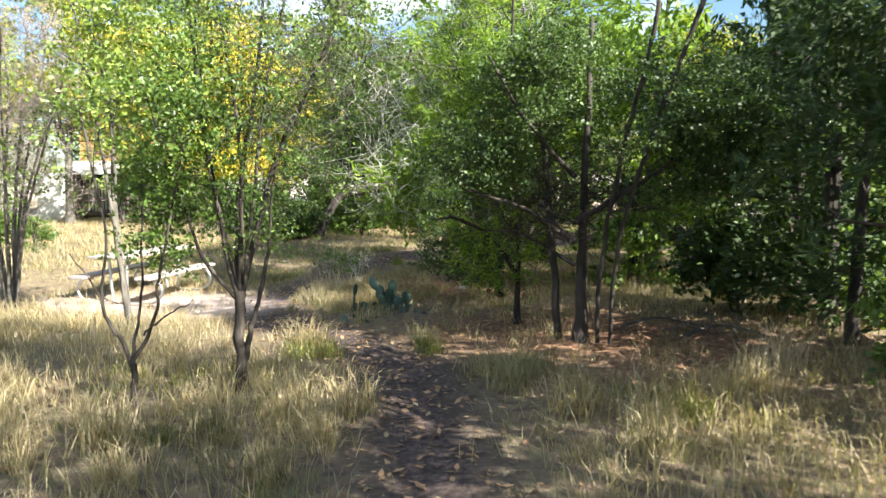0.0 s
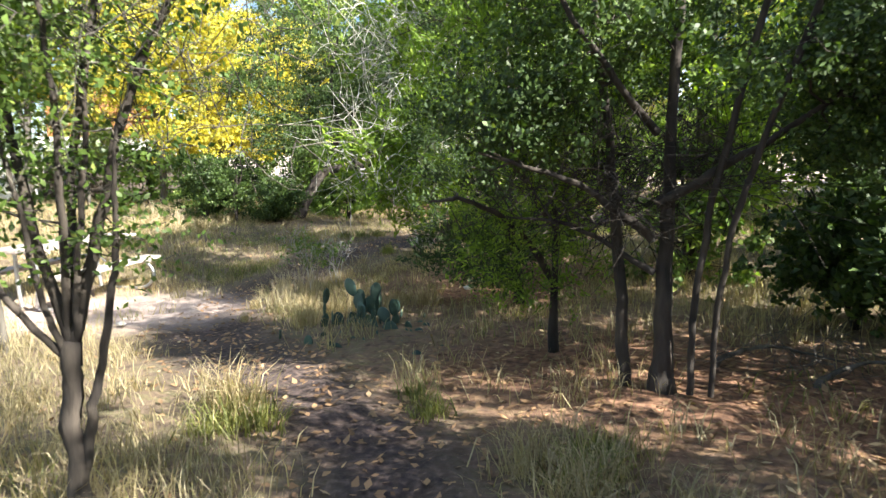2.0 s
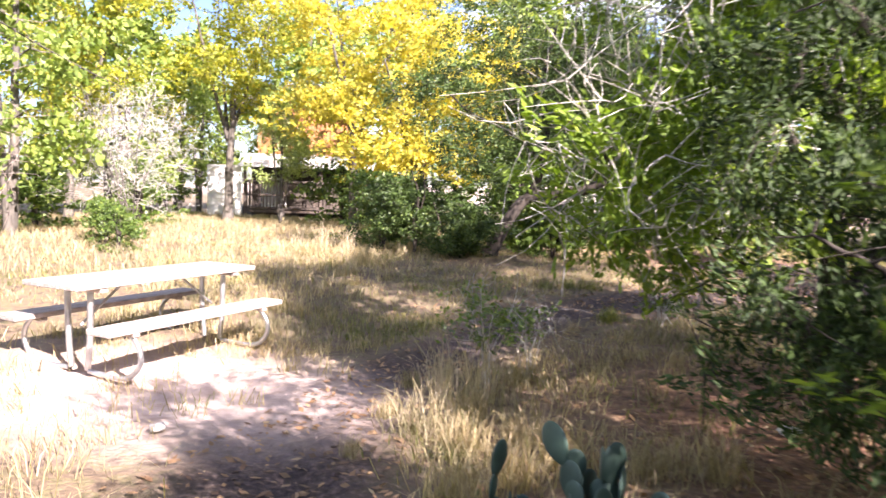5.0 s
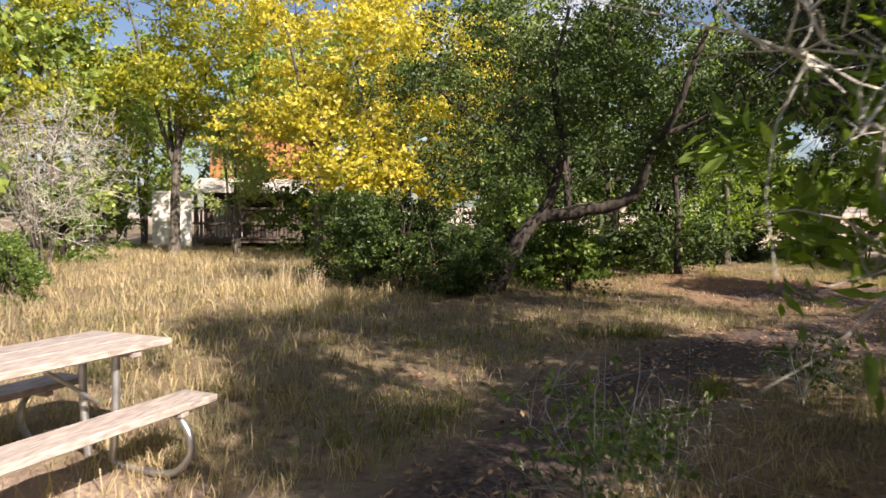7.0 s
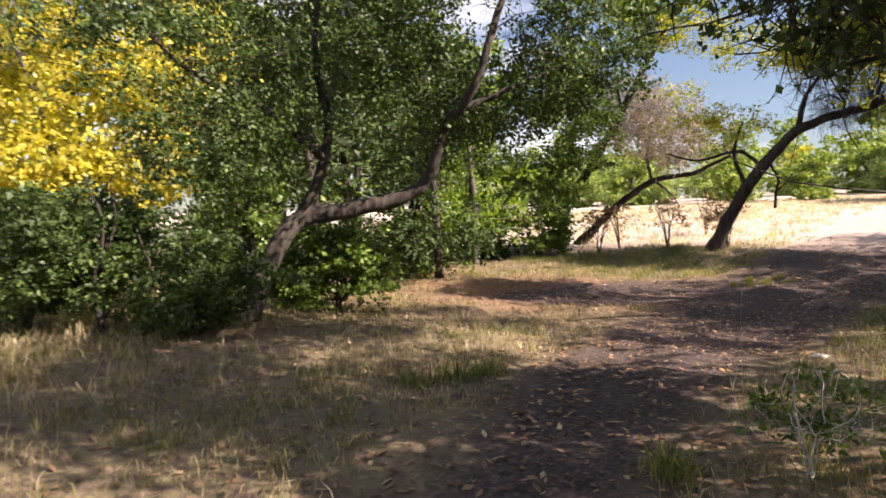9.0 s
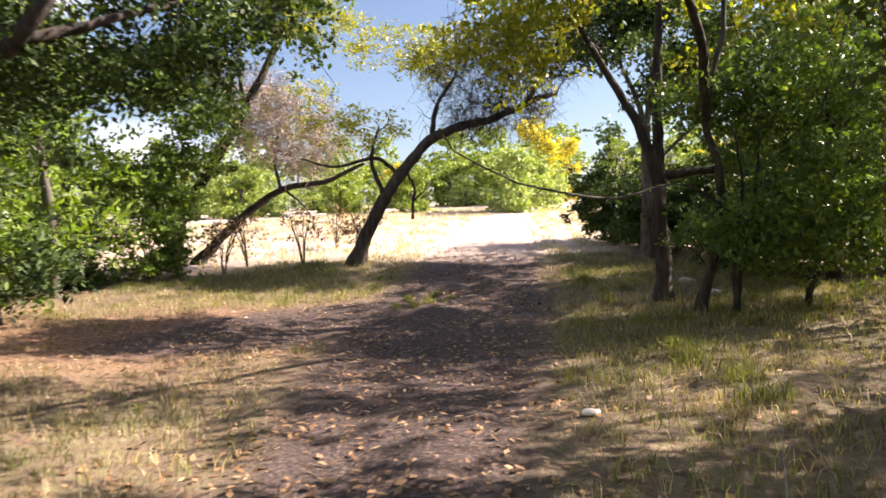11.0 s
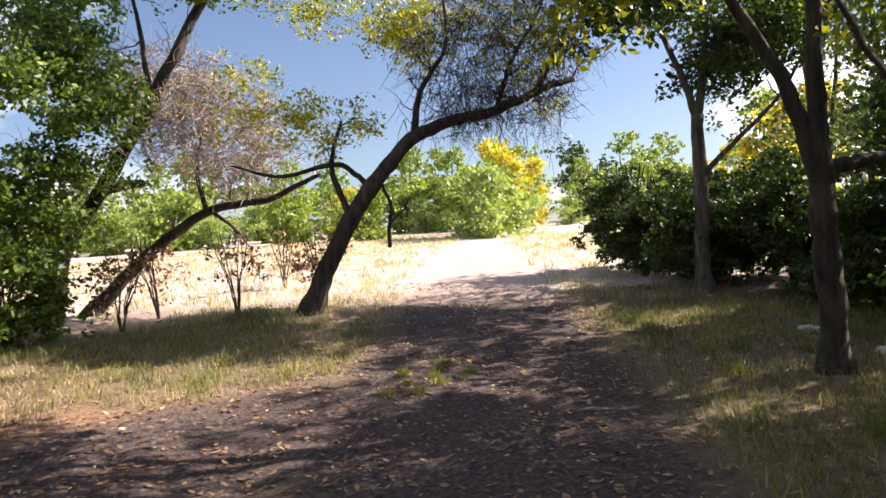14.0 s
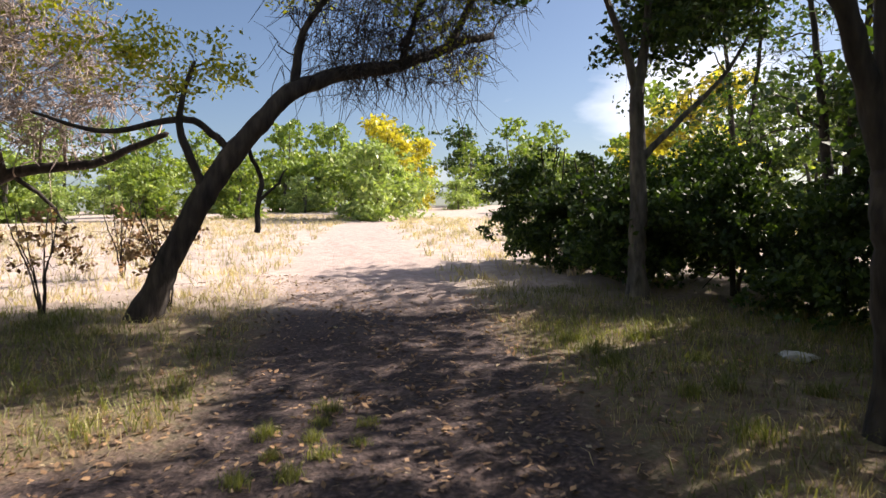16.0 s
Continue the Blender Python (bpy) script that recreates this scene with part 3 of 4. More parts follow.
for k, (x, y, r, hh) in enumerate(((-4.7, 18.3, 0.95, 1.5), (-3.9, 17.9, 0.8, 0.95), (-5.6, 18.9, 0.8, 1.1))):
    tree("shrub", "dense dark evergreen shrub beside the leaning oak", (x, y), upright(30 + k, (x, y), 4, hh, 0.35, 0.022, 0.008), [(x, y, hz(x, y) + hh * 0.55, r, r * 0.8, hh * 0.5)], 190, 32, (0.045, 0.026), (OAK, BARK), 31 + k, 0.12, category="shrub", group="shrubs by the leaning oak", twig=0.007)
tree("shrub", "bright green low shrub in dappled sun under the oak", (-2.3, 19.6), upright(40, (-2.3, 19.6), 5, 1.0, 0.5, 0.02, 0.008), [(-2.3, 19.6, 0.6, 0.85, 0.5, 0.45), (-2.3, 19.5, 0.3, 0.8, 0.5, 0.25)], 220, 20, (0.06, 0.034), (PERSIMMON, BARK), 41, 0.11, category="shrub", twig=0.006)
for k, (x, y, top, mat, lab) in enumerate(((-9.3, 25.8, 8.5, YELLOW, "autumn tree with glowing yellow leaves and a grey trunk"), (-14.3, 26.6, 9, YELLOW_GREEN, "autumn tree with yellow-green leaves before the hut"),
                                           (-6.8, 24.6, 5.4, YELLOW, "yellow-leaved autumn tree in the wood edge"), (-17.5, 23, 8, YELLOW_GREEN, "spreading yellow-green tree at the clearing edge"))):
    tree("autumn_tree", lab, (x, y), upright(50 + k, (x, y), 1, top * 0.5, 0.1, 0.16, 0.1) + [([(x, y, hz(x, y) + top * 0.3), (x + 0.8 * math.cos(a), y + 0.8 * math.sin(a), top * 0.55), (x + 1.6 * math.cos(a), y + 1.6 * math.sin(a), top * 0.85)], 0.08, 0.02) for a in (0.5, 2.4, 4.4)],
         [(x, y, top * 0.55, 2.7, 2.2, 1.2), (x + 0.4, y, top * 0.85, 2.9, 2.4, 1.8), (x - 0.8, y - 0.5, top * 0.42, 1.8, 1.4, 0.8)], 460, 17, (0.1, 0.055), (mat, GREY_BARK), 51 + k, 0.24, group="autumn trees", twig=0.014)
tree("juniper_tree", "thin grey-green juniper before the hut", (-12.2, 26.5), upright(60, (-12.2, 26.5), 2, 4.2, 0.15, 0.06), [(-12.2, 26.5, 2.4, 1.3, 1.1, 1.1), (-11.9, 26.5, 3.7, 1.0, 1.0, 0.8)], 240, 22, (0.09, 0.03), (SAGE, GREY_BARK), 61, 0.2, "juniper", bare=40, bare_mat=PALE_TWIG)
tree("dead_brush", "pale leafless thicket of dead branches in the sun", (-12.2, 19.5), upright(62, (-12.2, 19.5), 9, 3.2, 0.6, 0.022, 0.008), [(-12.2, 19.5, 2.1, 2.0, 1.5, 1.5)], 0, 0, (0.05, 0.03), (OAK, GREY_BARK), 63, bare=420, bare_mat=PALE_TWIG, category="brush", twig=0.011)
tree("shrub", "small reddish leafless shrub by the hut", (-9.3, 28), upright(64, (-9.3, 28), 6, 1.8, 0.4, 0.03), [(-9.3, 28, 1.2, 0.9, 0.7, 0.7)], 0, 0, (0.05, 0.03), (OAK, PINK_TWIG), 65, bare=40, category="shrub")

tree("oak_tree", "dark evergreen oak with long low limbs hanging over the clearing", (1.9, 13.4),
     [([(1.9, 13.4, hz(1.9, 13.4)), (1.85, 13.4, 1.0), (1.7, 13.5, 2.2), (1.8, 13.6, 3.8), (1.7, 13.6, 5.6)], 0.15, 0.04),
      ([(1.75, 13.45, 1.9), (1.2, 13.3, 2.35), (0.7, 13.5, 2.45), (0.2, 13.3, 2.7), (-0.2, 13.45, 2.6), (-0.6, 13.3, 2.7)], 0.05, 0.008), ([(1.7, 13.5, 2.2), (0.9, 14.0, 2.7), (0.1, 14.4, 2.8), (-0.5, 14.7, 2.6)], 0.05, 0.01),
      ([(1.7, 13.5, 2.6), (0.8, 13.0, 3.2), (0.0, 12.8, 3.4), (-0.7, 12.8, 3.3)], 0.05, 0.01), ([(0.6, 13.38, 2.3), (0.2, 13.6, 1.9), (-0.3, 13.8, 1.75)], 0.025, 0.006)],
     [(-0.3, 13.5, 2.2, 0.75, 0.6, 0.4), (0.3, 13.5, 2.7, 0.9, 0.7, 0.4), (0.0, 14.3, 2.8, 0.8, 0.7, 0.35), (0.2, 12.9, 3.4, 1.1, 0.9, 0.5), (1.8, 13.5, 3.9, 2.0, 1.8, 1.0), (1.7, 13.5, 5.3, 1.8, 1.7, 1.0), (2.0, 13.5, 2.2, 1.2, 1.1, 0.7)], 1000, 16, (0.05, 0.028), (OAK, BARK), 25, 0.15, bare=320, bare_blobs=[(-0.1, 13.5, 2.3, 1.0, 0.9, 0.6), (0.9, 13.3, 3.0, 1.0, 0.8, 0.5)])

# ---- the arching trees by the field ----
zc = hz(6.47, 25.2)
tree("mesquite_tree", "leaning dark tree arching over the track with bare hanging twigs", (6.47, 25.2),
     [([(6.47, 25.2, zc), (6.62, 25.05, 0.95), (6.95, 24.75, 1.75), (7.3, 24.4, 2.35), (7.63, 24.17, 2.75), (8.3, 23.8, 3.05), (8.95, 23.55, 3.2), (9.8, 23.25, 3.6), (10.4, 23.0, 3.8)], 0.16, 0.05),
      ([(9.7, 23.3, 3.55), (10.0, 23.1, 4.2), (10.3, 22.8, 5.0), (10.4, 22.6, 5.9)], 0.06, 0.015), ([(7.63, 24.17, 2.75), (7.8, 24.1, 3.5), (8.2, 23.9, 4.2), (8.1, 23.9, 5.2)], 0.06, 0.015),
      ([(8.9, 23.55, 3.2), (9.2, 23.4, 4.0), (9.8, 23.2, 4.9), (9.9, 23, 5.8)], 0.045, 0.012), ([(6.85, 24.85, 1.6), (6.6, 24.9, 2.3), (6.75, 24.8, 3.0)], 0.06, 0.02),
      ([(7.1, 24.6, 2.0), (6.7, 24.9, 2.35), (6.0, 25.4, 2.2), (5.5, 25.8, 2.4)], 0.05, 0.015),
      ([(7.2, 24.5, 2.1), (7.45, 24.55, 1.75), (7.42, 24.6, 1.45), (7.4, 24.6, 1.1)], 0.025, 0.035), ([(7.42, 24.6, 1.45), (7.6, 24.45, 1.65), (7.72, 24.4, 1.85)], 0.022, 0.01)],
     [(6.7, 24.9, 3.1, 0.7, 0.6, 0.7), (6.1, 25.2, 3.6, 0.9, 0.8, 0.8), (8.4, 24.0, 4.6, 1.4, 1.0, 0.9), (7.2, 24.7, 4.5, 1.2, 1.1, 0.8), (6.2, 25.6, 5.0, 1.4, 1.2, 0.9), (9.4, 23.4, 4.3, 1.4, 1.0, 1.0)], 420, 14, (0.055, 0.026), (YELLOW_GREEN, BARK), 71, 0.15, bare=1100, bare_blobs=[(9.7, 23.2, 4.6, 1.6, 1.2, 1.2), (8.4, 23.8, 4.4, 1.3, 1.0, 1.1), (9.5, 23.3, 3.5, 1.3, 0.9, 0.6), (8.6, 23.7, 3.3, 1.1, 0.8, 0.5)], twig=0.013, hang=0.3, shift=(0.1, -0.13, 0.1))
tree("mesquite_tree", "low arching tree with a grey-pink crown of dry twigs", (4.8, 29.1),
     [([(4.8, 29.1, hz(4.8, 29.1)), (5.3, 28.6, 1.0), (5.8, 28.05, 1.6), (6.3, 27.5, 2.0), (7.0, 26.7, 2.15), (7.5, 26.1, 2.5)], 0.13, 0.035),
      ([(6.2, 27.6, 1.95), (6.0, 27.4, 2.8), (6.2, 27.2, 3.8)], 0.05, 0.015), ([(6.3, 27.5, 1.95), (6.6, 27.3, 1.6), (6.7, 27.1, 1.35)], 0.035, 0.012)],
     [(6.4, 27.2, 3.7, 0.9, 0.8, 0.7)], 50, 12, (0.06, 0.03), (YELLOW_GREEN, BARK), 72, 0.15, bare=900, bare_blobs=[(6.2, 27.0, 3.2, 1.5, 1.2, 1.0), (5.6, 27.6, 4.0, 1.2, 1.0, 0.8)], bare_mat=PINK_TWIG, twig=0.02)
tree("oak_tree", "slanting oak with a broken stub and a green crown", (3.9, 28.4),
     [([(3.9, 28.4, hz(3.9, 28.4)), (4.2, 28.3, 1.5), (4.7, 28.1, 2.4), (5.0, 27.3, 3.4), (5.3, 26.7, 4.3), (5.9, 26.3, 5.6), (6.4, 26, 6.6)], 0.15, 0.05), ([(4.7, 28.1, 2.35), (5.0, 27.95, 2.45), (5.25, 27.8, 2.46)], 0.09, 0.06),
      ([(5.1, 27, 3.6), (4.8, 26.6, 4.6), (4.4, 26.2, 5.4)], 0.05, 0.015)],
     [(3.4, 28.0, 4.4, 1.6, 1.4, 1.1), (4.8, 26.8, 5.6, 1.6, 1.3, 0.9), (3.0, 27.5, 2.6, 1.1, 1.0, 0.7), (3.6, 26.8, 3.6, 1.2, 1.1, 0.7), (3.1, 27.6, 1.7, 1.2, 1.0, 0.8), (4.2, 27.1, 2.9, 0.9, 0.8, 0.6), (6.2, 26.2, 6.4, 1.3, 1.2, 0.7)], 760, 20, (0.07, 0.04), (PERSIMMON, BARK), 73, 0.18, bare=60)
for k, (x, y, r, hh, mat) in enumerate(((3.0, 27.2, 1.0, 1.5, PERSIMMON), (1.6, 27.6, 1.1, 1.6, OAK), (0.2, 26.6, 1.0, 1.3, OAK), (-1.2, 25.8, 0.9, 1.2, OAK))):
    tree("shrub", "green leafy shrub under the trees at the field edge", (x, y), upright(80 + k, (x, y), 4, hh, 0.35, 0.022, 0.008), [(x, y, hz(x, y) + hh * 0.55, r, r * 0.8, hh * 0.5)], 140, 22, (0.065, 0.038), (mat, BARK), 81 + k, 0.13, category="shrub", group="shrubs at the field edge", twig=0.007)
for k, (x, y) in enumerate(((6.0, 26.4), (7.1, 25.6), (8.4, 28.6), (4.4, 26.9), (5.2, 27.4))):
    tree("shrub", "small half-bare shrub with brown leaves in dry grass", (x, y), upright(90 + k, (x, y), 6, 1.3, 0.35, 0.014, 0.005), [(x, y, hz(x, y) + 0.7, 0.5, 0.4, 0.5)], 26, 6, (0.06, 0.035), (LITTER, BARK), 91 + k, 0.1, category="shrub", group="half-bare shrubs", twig=0.006, bare=16)

# ---- the right-hand side at the end ----
zd = hz(6.5, 18.2)
tree("elm_tree", "dark multi-stemmed tree with yellowing leaves overhanging the track", (6.5, 18.2),
     [([(6.5, 18.2, zd), (6.52, 18.2, 0.6), (6.44, 18.22, 1.2), (6.5, 18.2, 1.6)], 0.115, 0.1), ([(6.5, 18.2, 1.4), (6.4, 18.35, 2.0), (6.25, 18.5, 2.5), (5.9, 18.9, 3.5), (5.6, 19.2, 4.6)], 0.085, 0.03),
      ([(6.5, 18.2, 1.6), (6.5, 18.2, 2.6), (6.45, 18.15, 4.0), (6.4, 18.1, 5.4)], 0.085, 0.03), ([(6.5, 18.2, 1.6), (6.9, 17.9, 1.66), (7.3, 17.5, 1.75), (7.5, 17.3, 2.4), (7.3, 17.3, 3.4)], 0.07, 0.02)],
     [(5.6, 18.9, 4.3, 1.3, 1.3, 0.8), (6.6, 18.1, 4.8, 1.5, 1.4, 0.9), (7.6, 17.4, 3.4, 1.1, 1.1, 0.9), (5.0, 19.6, 3.4, 0.9, 0.9, 0.6)], 330, 15, (0.085, 0.04), (YELLOW_GREEN, BARK), 101, 0.2, bare=90)
ze = hz(10.9, 20.95)
tree("elm_tree", "tall slim tree with an open crown against the sky", (10.9, 20.95),
     [([(10.9, 20.95, ze), (10.9, 20.95, 1.5), (10.95, 20.95, 3.0)], 0.13, 0.1), ([(10.95, 20.95, 2.9), (10.7, 21.2, 3.9), (10.1, 21.6, 5.3)], 0.07, 0.02),
      ([(10.95, 20.95, 2.9), (11.1, 20.8, 4.0), (11.2, 20.7, 5.8)], 0.08, 0.02), ([(10.92, 20.95, 2.0), (11.3, 20.5, 2.6), (11.9, 19.9, 3.4), (12.2, 19.6, 4.2)], 0.05, 0.015)],
     [(10.3, 21.4, 4.9, 1.3, 1.2, 1.0), (11.5, 20.5, 4.9, 1.5, 1.3, 1.1), (11.0, 20.9, 6.1, 1.5, 1.4, 0.9), (11.3, 20.4, 4.0, 1.3, 1.1, 0.6), (9.8, 20.9, 4.0, 0.9, 0.9, 0.5)], 860, 16, (0.08, 0.045), (OAK, GREY_BARK), 102, 0.2, bare=60)
for k, (x, y, r, hh) in enumerate(((13.3, 23.3, 1.1, 2.1), (12.6, 22.0, 1.2, 1.9), (11.6, 21.3, 0.8, 1.5), (11.7, 19.9, 1.2, 1.8), (10.6, 18.6, 1.1, 1.6), (13.2, 20.6, 1.3, 2.0), (9.4, 17.2, 0.9, 1.5), (10.9, 16.6, 1.2, 1.9))):
    tree("evergreen_bush", "large dark glossy-leaved evergreen bush beside the track", (x, y), upright(110 + k, (x, y), 4, hh, 0.3, 0.03, 0.01), [(x, y, hz(x, y) + hh * 0.5, r, r, hh * 0.52), (x + 0.2, y - 0.2, hz(x, y) + hh * 0.8, r * 0.7, r * 0.7, hh * 0.3)], 260, 24, (0.07, 0.04), (OAK, BARK), 111 + k, 0.14, category="bush", group="evergreen bushes", twig=0.007)
tree("elm_tree", "spreading tree whose long limb hangs leafy shade over the clearing", (5.75, 17.3),
     [([(5.75, 17.3, hz(5.75, 17.3)), (5.9, 17.1, 0.9), (5.75, 17.0, 1.6), (5.6, 17.1, 2.3), (5.9, 17.0, 3.4), (5.7, 17.0, 4.6)], 0.065, 0.02),
      ([(5.6, 17.1, 2.2), (4.8, 16.8, 3.0), (3.5, 16.5, 3.35), (1.9, 16.2, 3.2), (0.6, 16.0, 2.9)], 0.06, 0.015), ([(4.2, 16.65, 3.2), (3.2, 15.9, 3.7), (2.2, 15.4, 3.8)], 0.035, 0.01),
      ([(1.9, 16.2, 3.2), (1.2, 16.5, 2.9), (0.4, 16.8, 2.75)], 0.02, 0.006)],
     [(3.4, 16.4, 3.8, 1.6, 1.1, 0.7), (1.3, 16.0, 3.25, 1.2, 0.9, 0.5), (2.4, 15.3, 4.2, 1.4, 1.0, 0.7)], 300, 16, (0.055, 0.03), (OAK, BARK), 130, 0.16, bare=110)
for k, (x, y, top, r) in enumerate(((5.6, 16.8, 2.6, 1.0), (6.6, 16.4, 3.2, 1.2))):
    tree("oak_tree", "low evergreen oak with dark spreading leaves in shade", (x, y), upright(120 + k, (x, y), 2, top * 0.8, 0.3, 0.035, 0.01) + ([([(5.6, 16.8, 1.1), (4.6, 16.9, 1.42), (3.4, 17.0, 1.3), (2.3, 17.0, 1.4), (1.6, 17.05, 1.62), (1.4, 17.1, 1.8)], 0.014, 0.005)] if k == 0 else []), [(x + 0.2, y - 0.2, top * 0.45, r * 1.1, r * 1.1, top * 0.24), (x + 0.2, y - 0.2, top * 0.85, r * 1.1, r * 1.1, top * 0.3), (x + 0.3, y - 0.6, top * 0.3, r, r, top * 0.16)], 380, 18, (0.055, 0.031), (PERSIMMON, BARK), 121 + k, 0.14, group="low oaks")

# ---- woods that close the place ----


def template(name, label, top, r, shape, leaf, mats, seed, clumps, per, low=0.25, category="tree", bare=20, stems=2, twig=0.014, spread=0.26):
    """A tree of the surrounding woods, built far below its place once and copied."""
    bx, by = 0.0, -300.0 - seed
    z0 = hz(bx, by)
    mid = z0 + top * (0.5 + low / 2)
    return tree(name, label, (bx, by), upright(seed, (bx, by), stems, top * 0.9, 0.12, 0.05 + top * 0.012, 0.02),
                [(bx, by, z0 + top * (low + 0.12), r * 0.9, r * 0.9, top * 0.16), (bx + r * 0.15, by, mid, r, r, top * 0.2), (bx - r * 0.1, by, z0 + top * 0.85, r * 0.7, r * 0.7, top * 0.18)],
                clumps, per, leaf, mats, seed, spread, shape, category, twig, 6, bare=bare, twig_share=0.22, fill=1.7, small=1.25 if shape == "broad" else 1.0)


W_OAK = template("oak_tree", "evergreen oak in the surrounding woods", 6.5, 2.1, "broad", (0.145, 0.08), (OAK, BARK), 201, 250, 10)
W_JUN = template("juniper_tree", "full juniper in the surrounding woods", 6.5, 1.9, "juniper", (0.165, 0.052), (JUNIPER, GREY_BARK), 202, 270, 13, 0.1)
# The juniper again, in the leaf colour darkened to stand for shade.
W_SHADED = template("juniper_tree", "juniper of the woods with shade put into its dark colour", 7.0, 2.1, "juniper", (0.175, 0.06), (SHADED_JUNIPER, BARK), 203, 270, 13, 0.08)
W_LIGHT = template("hackberry_tree", "light green tree in full sun behind the clearing", 8.0, 2.5, "broad", (0.135, 0.078), (LIGHT_GREEN, GREY_BARK), 204, 260, 15, 0.15, bare=20)
# Sparse crown made for shading the ground; most copies stand out of view.
W_OPEN = template("elm_tree", "open-crowned tree added to throw dappled shade", 7.0, 2.4, "broad", (0.09, 0.05), (OAK, BARK), 209, 140, 15, 0.35, bare=60)
W_YELLOW = template("autumn_tree", "yellow autumn tree far across the field", 6.0, 2.3, "broad", (0.2, 0.12), (YELLOW, GREY_BARK), 205, 170, 12, 0.05)
W_FAR = template("oak_tree", "green tree in the wood edge beyond the field", 6.5, 2.3, "broad", (0.24, 0.14), (OAK, BARK), 210, 120, 11, 0.08, bare=0, spread=0.34)
W_FARLIGHT = template("hackberry_tree", "light green tree in the wood edge beyond the field", 7.0, 2.5, "broad", (0.24, 0.14), (LIGHT_GREEN, GREY_BARK), 211, 120, 11, 0.05, bare=0, spread=0.34)
W_SAGE = template("field_bush", "pale sage-green bush at the far side of the field", 3.0, 2.0, "broad", (0.2, 0.08), (SAGE, GREY_BARK), 206, 170, 12, 0.0, "bush", 0, 4)
W_LGREEN = template("field_bush", "light green bush at the far side of the field", 3.4, 2.0, "broad", (0.2, 0.11), (LIGHT_GREEN, GREY_BARK), 207, 170, 12, 0.0, "bush", 0, 4)
W_MID = template("undergrowth_shrub", "leafy green undergrowth shrub", 1.9, 1.1, "broad", (0.085, 0.048), (PERSIMMON, BARK), 208, 120, 14, 0.0, "shrub", 10, 5, 0.008, 0.16)
TEMPLATES = (W_OAK, W_JUN, W_SHADED, W_LIGHT, W_YELLOW, W_SAGE, W_LGREEN, W_MID)
used = set()


def plant(src, x, y, scale=1.0, group="surrounding woods"):
    rng = np.random.default_rng(int(abs(x * 131 + y * 977) * 10))
    m = Matrix.Translation((x, y, hz(x, y) - 0.04)) @ Matrix.Rotation(rng.uniform(0, 6.28), 4, "Z")
    if src in used:
        ob = copy_thing(src, m)
    else:
        used.add(src)
        ob = src
        ob.matrix_basis = m
    ob.scale = (scale * rng.uniform(0.9, 1.1), scale * rng.uniform(0.9, 1.1), scale * rng.uniform(0.9, 1.12))
    return tagged(ob, group=group)


for src, spots in (
    # The first two oaks are added on the right to shade the track's end.
    (W_OAK, [(12.4, 16.7, 1.0), (9.6, 17.0, 0.75), (-1.6, 27.8), (0.8, 31), (-3.5, 31.5), (2.0, 35), (-4.5, -2.5), (-12.5, 4), (15, 18.0, 0.7)]),
    # Added at the right and behind, mostly unseen, to dapple the ground with shade.
    (W_OPEN, [(3.2, 0.2, 0.9), (5.6, -1.2), (7.5, -1.6), (10.2, 12.2, 1.1), (3.6, 1.8, 0.8), (14.6, 18.8, 1.0), (16.8, 20.6, 0.95), (7.6, 10.2), (13, 13.5, 1.2)]),
    (W_JUN, [(1.2, 26.6, 0.75), (3.6, 12.0, 0.95), (-15, 12), (-19, 18, 1.2), (-3, 36, 1.2), (8, 10.6, 0.9), (-24, 28, 1.2), (4, -7)]),
    # The low ones near x 3.6 to 5.2 are added to block low sun.
    (W_SHADED, [(-4.4, 27.5, 0.85), (-2.4, 23.2, 0.75), (-0.2, 23.8, 0.62), (7.4, 8.8, 0.8), (4.5, 4.9, 0.62), (3.8, 6.9, 0.62), (3.6, 6.2, 0.48), (5.2, 3.6, 0.55), (6.2, 11.4, 0.55), (13.5, 6), (-7, -3), (0.5, -9), (12, -1)]),
    (W_LIGHT, [(-13.5, 17.5, 0.9), (-17.5, 25.5, 1.1), (-9.8, 34, 1.2), (-5.5, 33, 1.2), (-22, 34, 1.3), (-13, 38, 1.4), (-17, 38, 1.4), (-20, 12), (-19, 31.5, 0.9), (-22, 29.5, 1.0), (-15.5, 35, 1.2), (-14.5, 14.0, 0.8), (-27, 22, 1.3), (-2, 41, 1.3), (3, 42, 1.2), (-7, 43, 1.4), (-26, 16, 1.2)]),
    (W_MID, [(-10.4, 16.8, 0.45), (-11.2, 17.6, 0.5), (-9.4, 16.0, 0.4), (-14.5, 22.5), (-7.6, 24.2, 0.6), (-6.3, 20.6, 0.8), (-15.5, 20), (2.0, 28.5), (-0.6, 24.6), (-3.6, 22.2), (4.6, 7.2, 0.8), (5.8, 8.4), (2.8, 10.2, 0.8), (-7.4, 31), (-18, 28), (3.7, 4.9, 0.7), (-10.8, 28.4, 1.2)]),
):
    for spot in spots:
        plant(src, *spot)


def across(d, l):
    """A spot d metres out over the field and l metres to its side."""
    return 0.63 + 0.766 * d + 0.643 * l, 17.16 + 0.643 * d - 0.766 * l


rng = np.random.default_rng(77)
plant(W_SAGE, *across(31, 1.0), 1.0, "field bushes")
for k in range(34):
    d, l = rng.uniform(33, 46), -30 + 1.35 * k + rng.normal(0, 0.8)
    if -1.0 < l - 0.14 * d < 1.2 and d < 40:
        continue
    plant((W_SAGE, W_LGREEN)[int(rng.integers(0, 2))], *across(d, l), rng.uniform(0.55, 0.95), "field bushes")
plant(W_YELLOW, *across(44, 2.2), 0.95, "far autumn trees")
plant(W_YELLOW, *across(47, 4.4), 0.8, "far autumn trees")
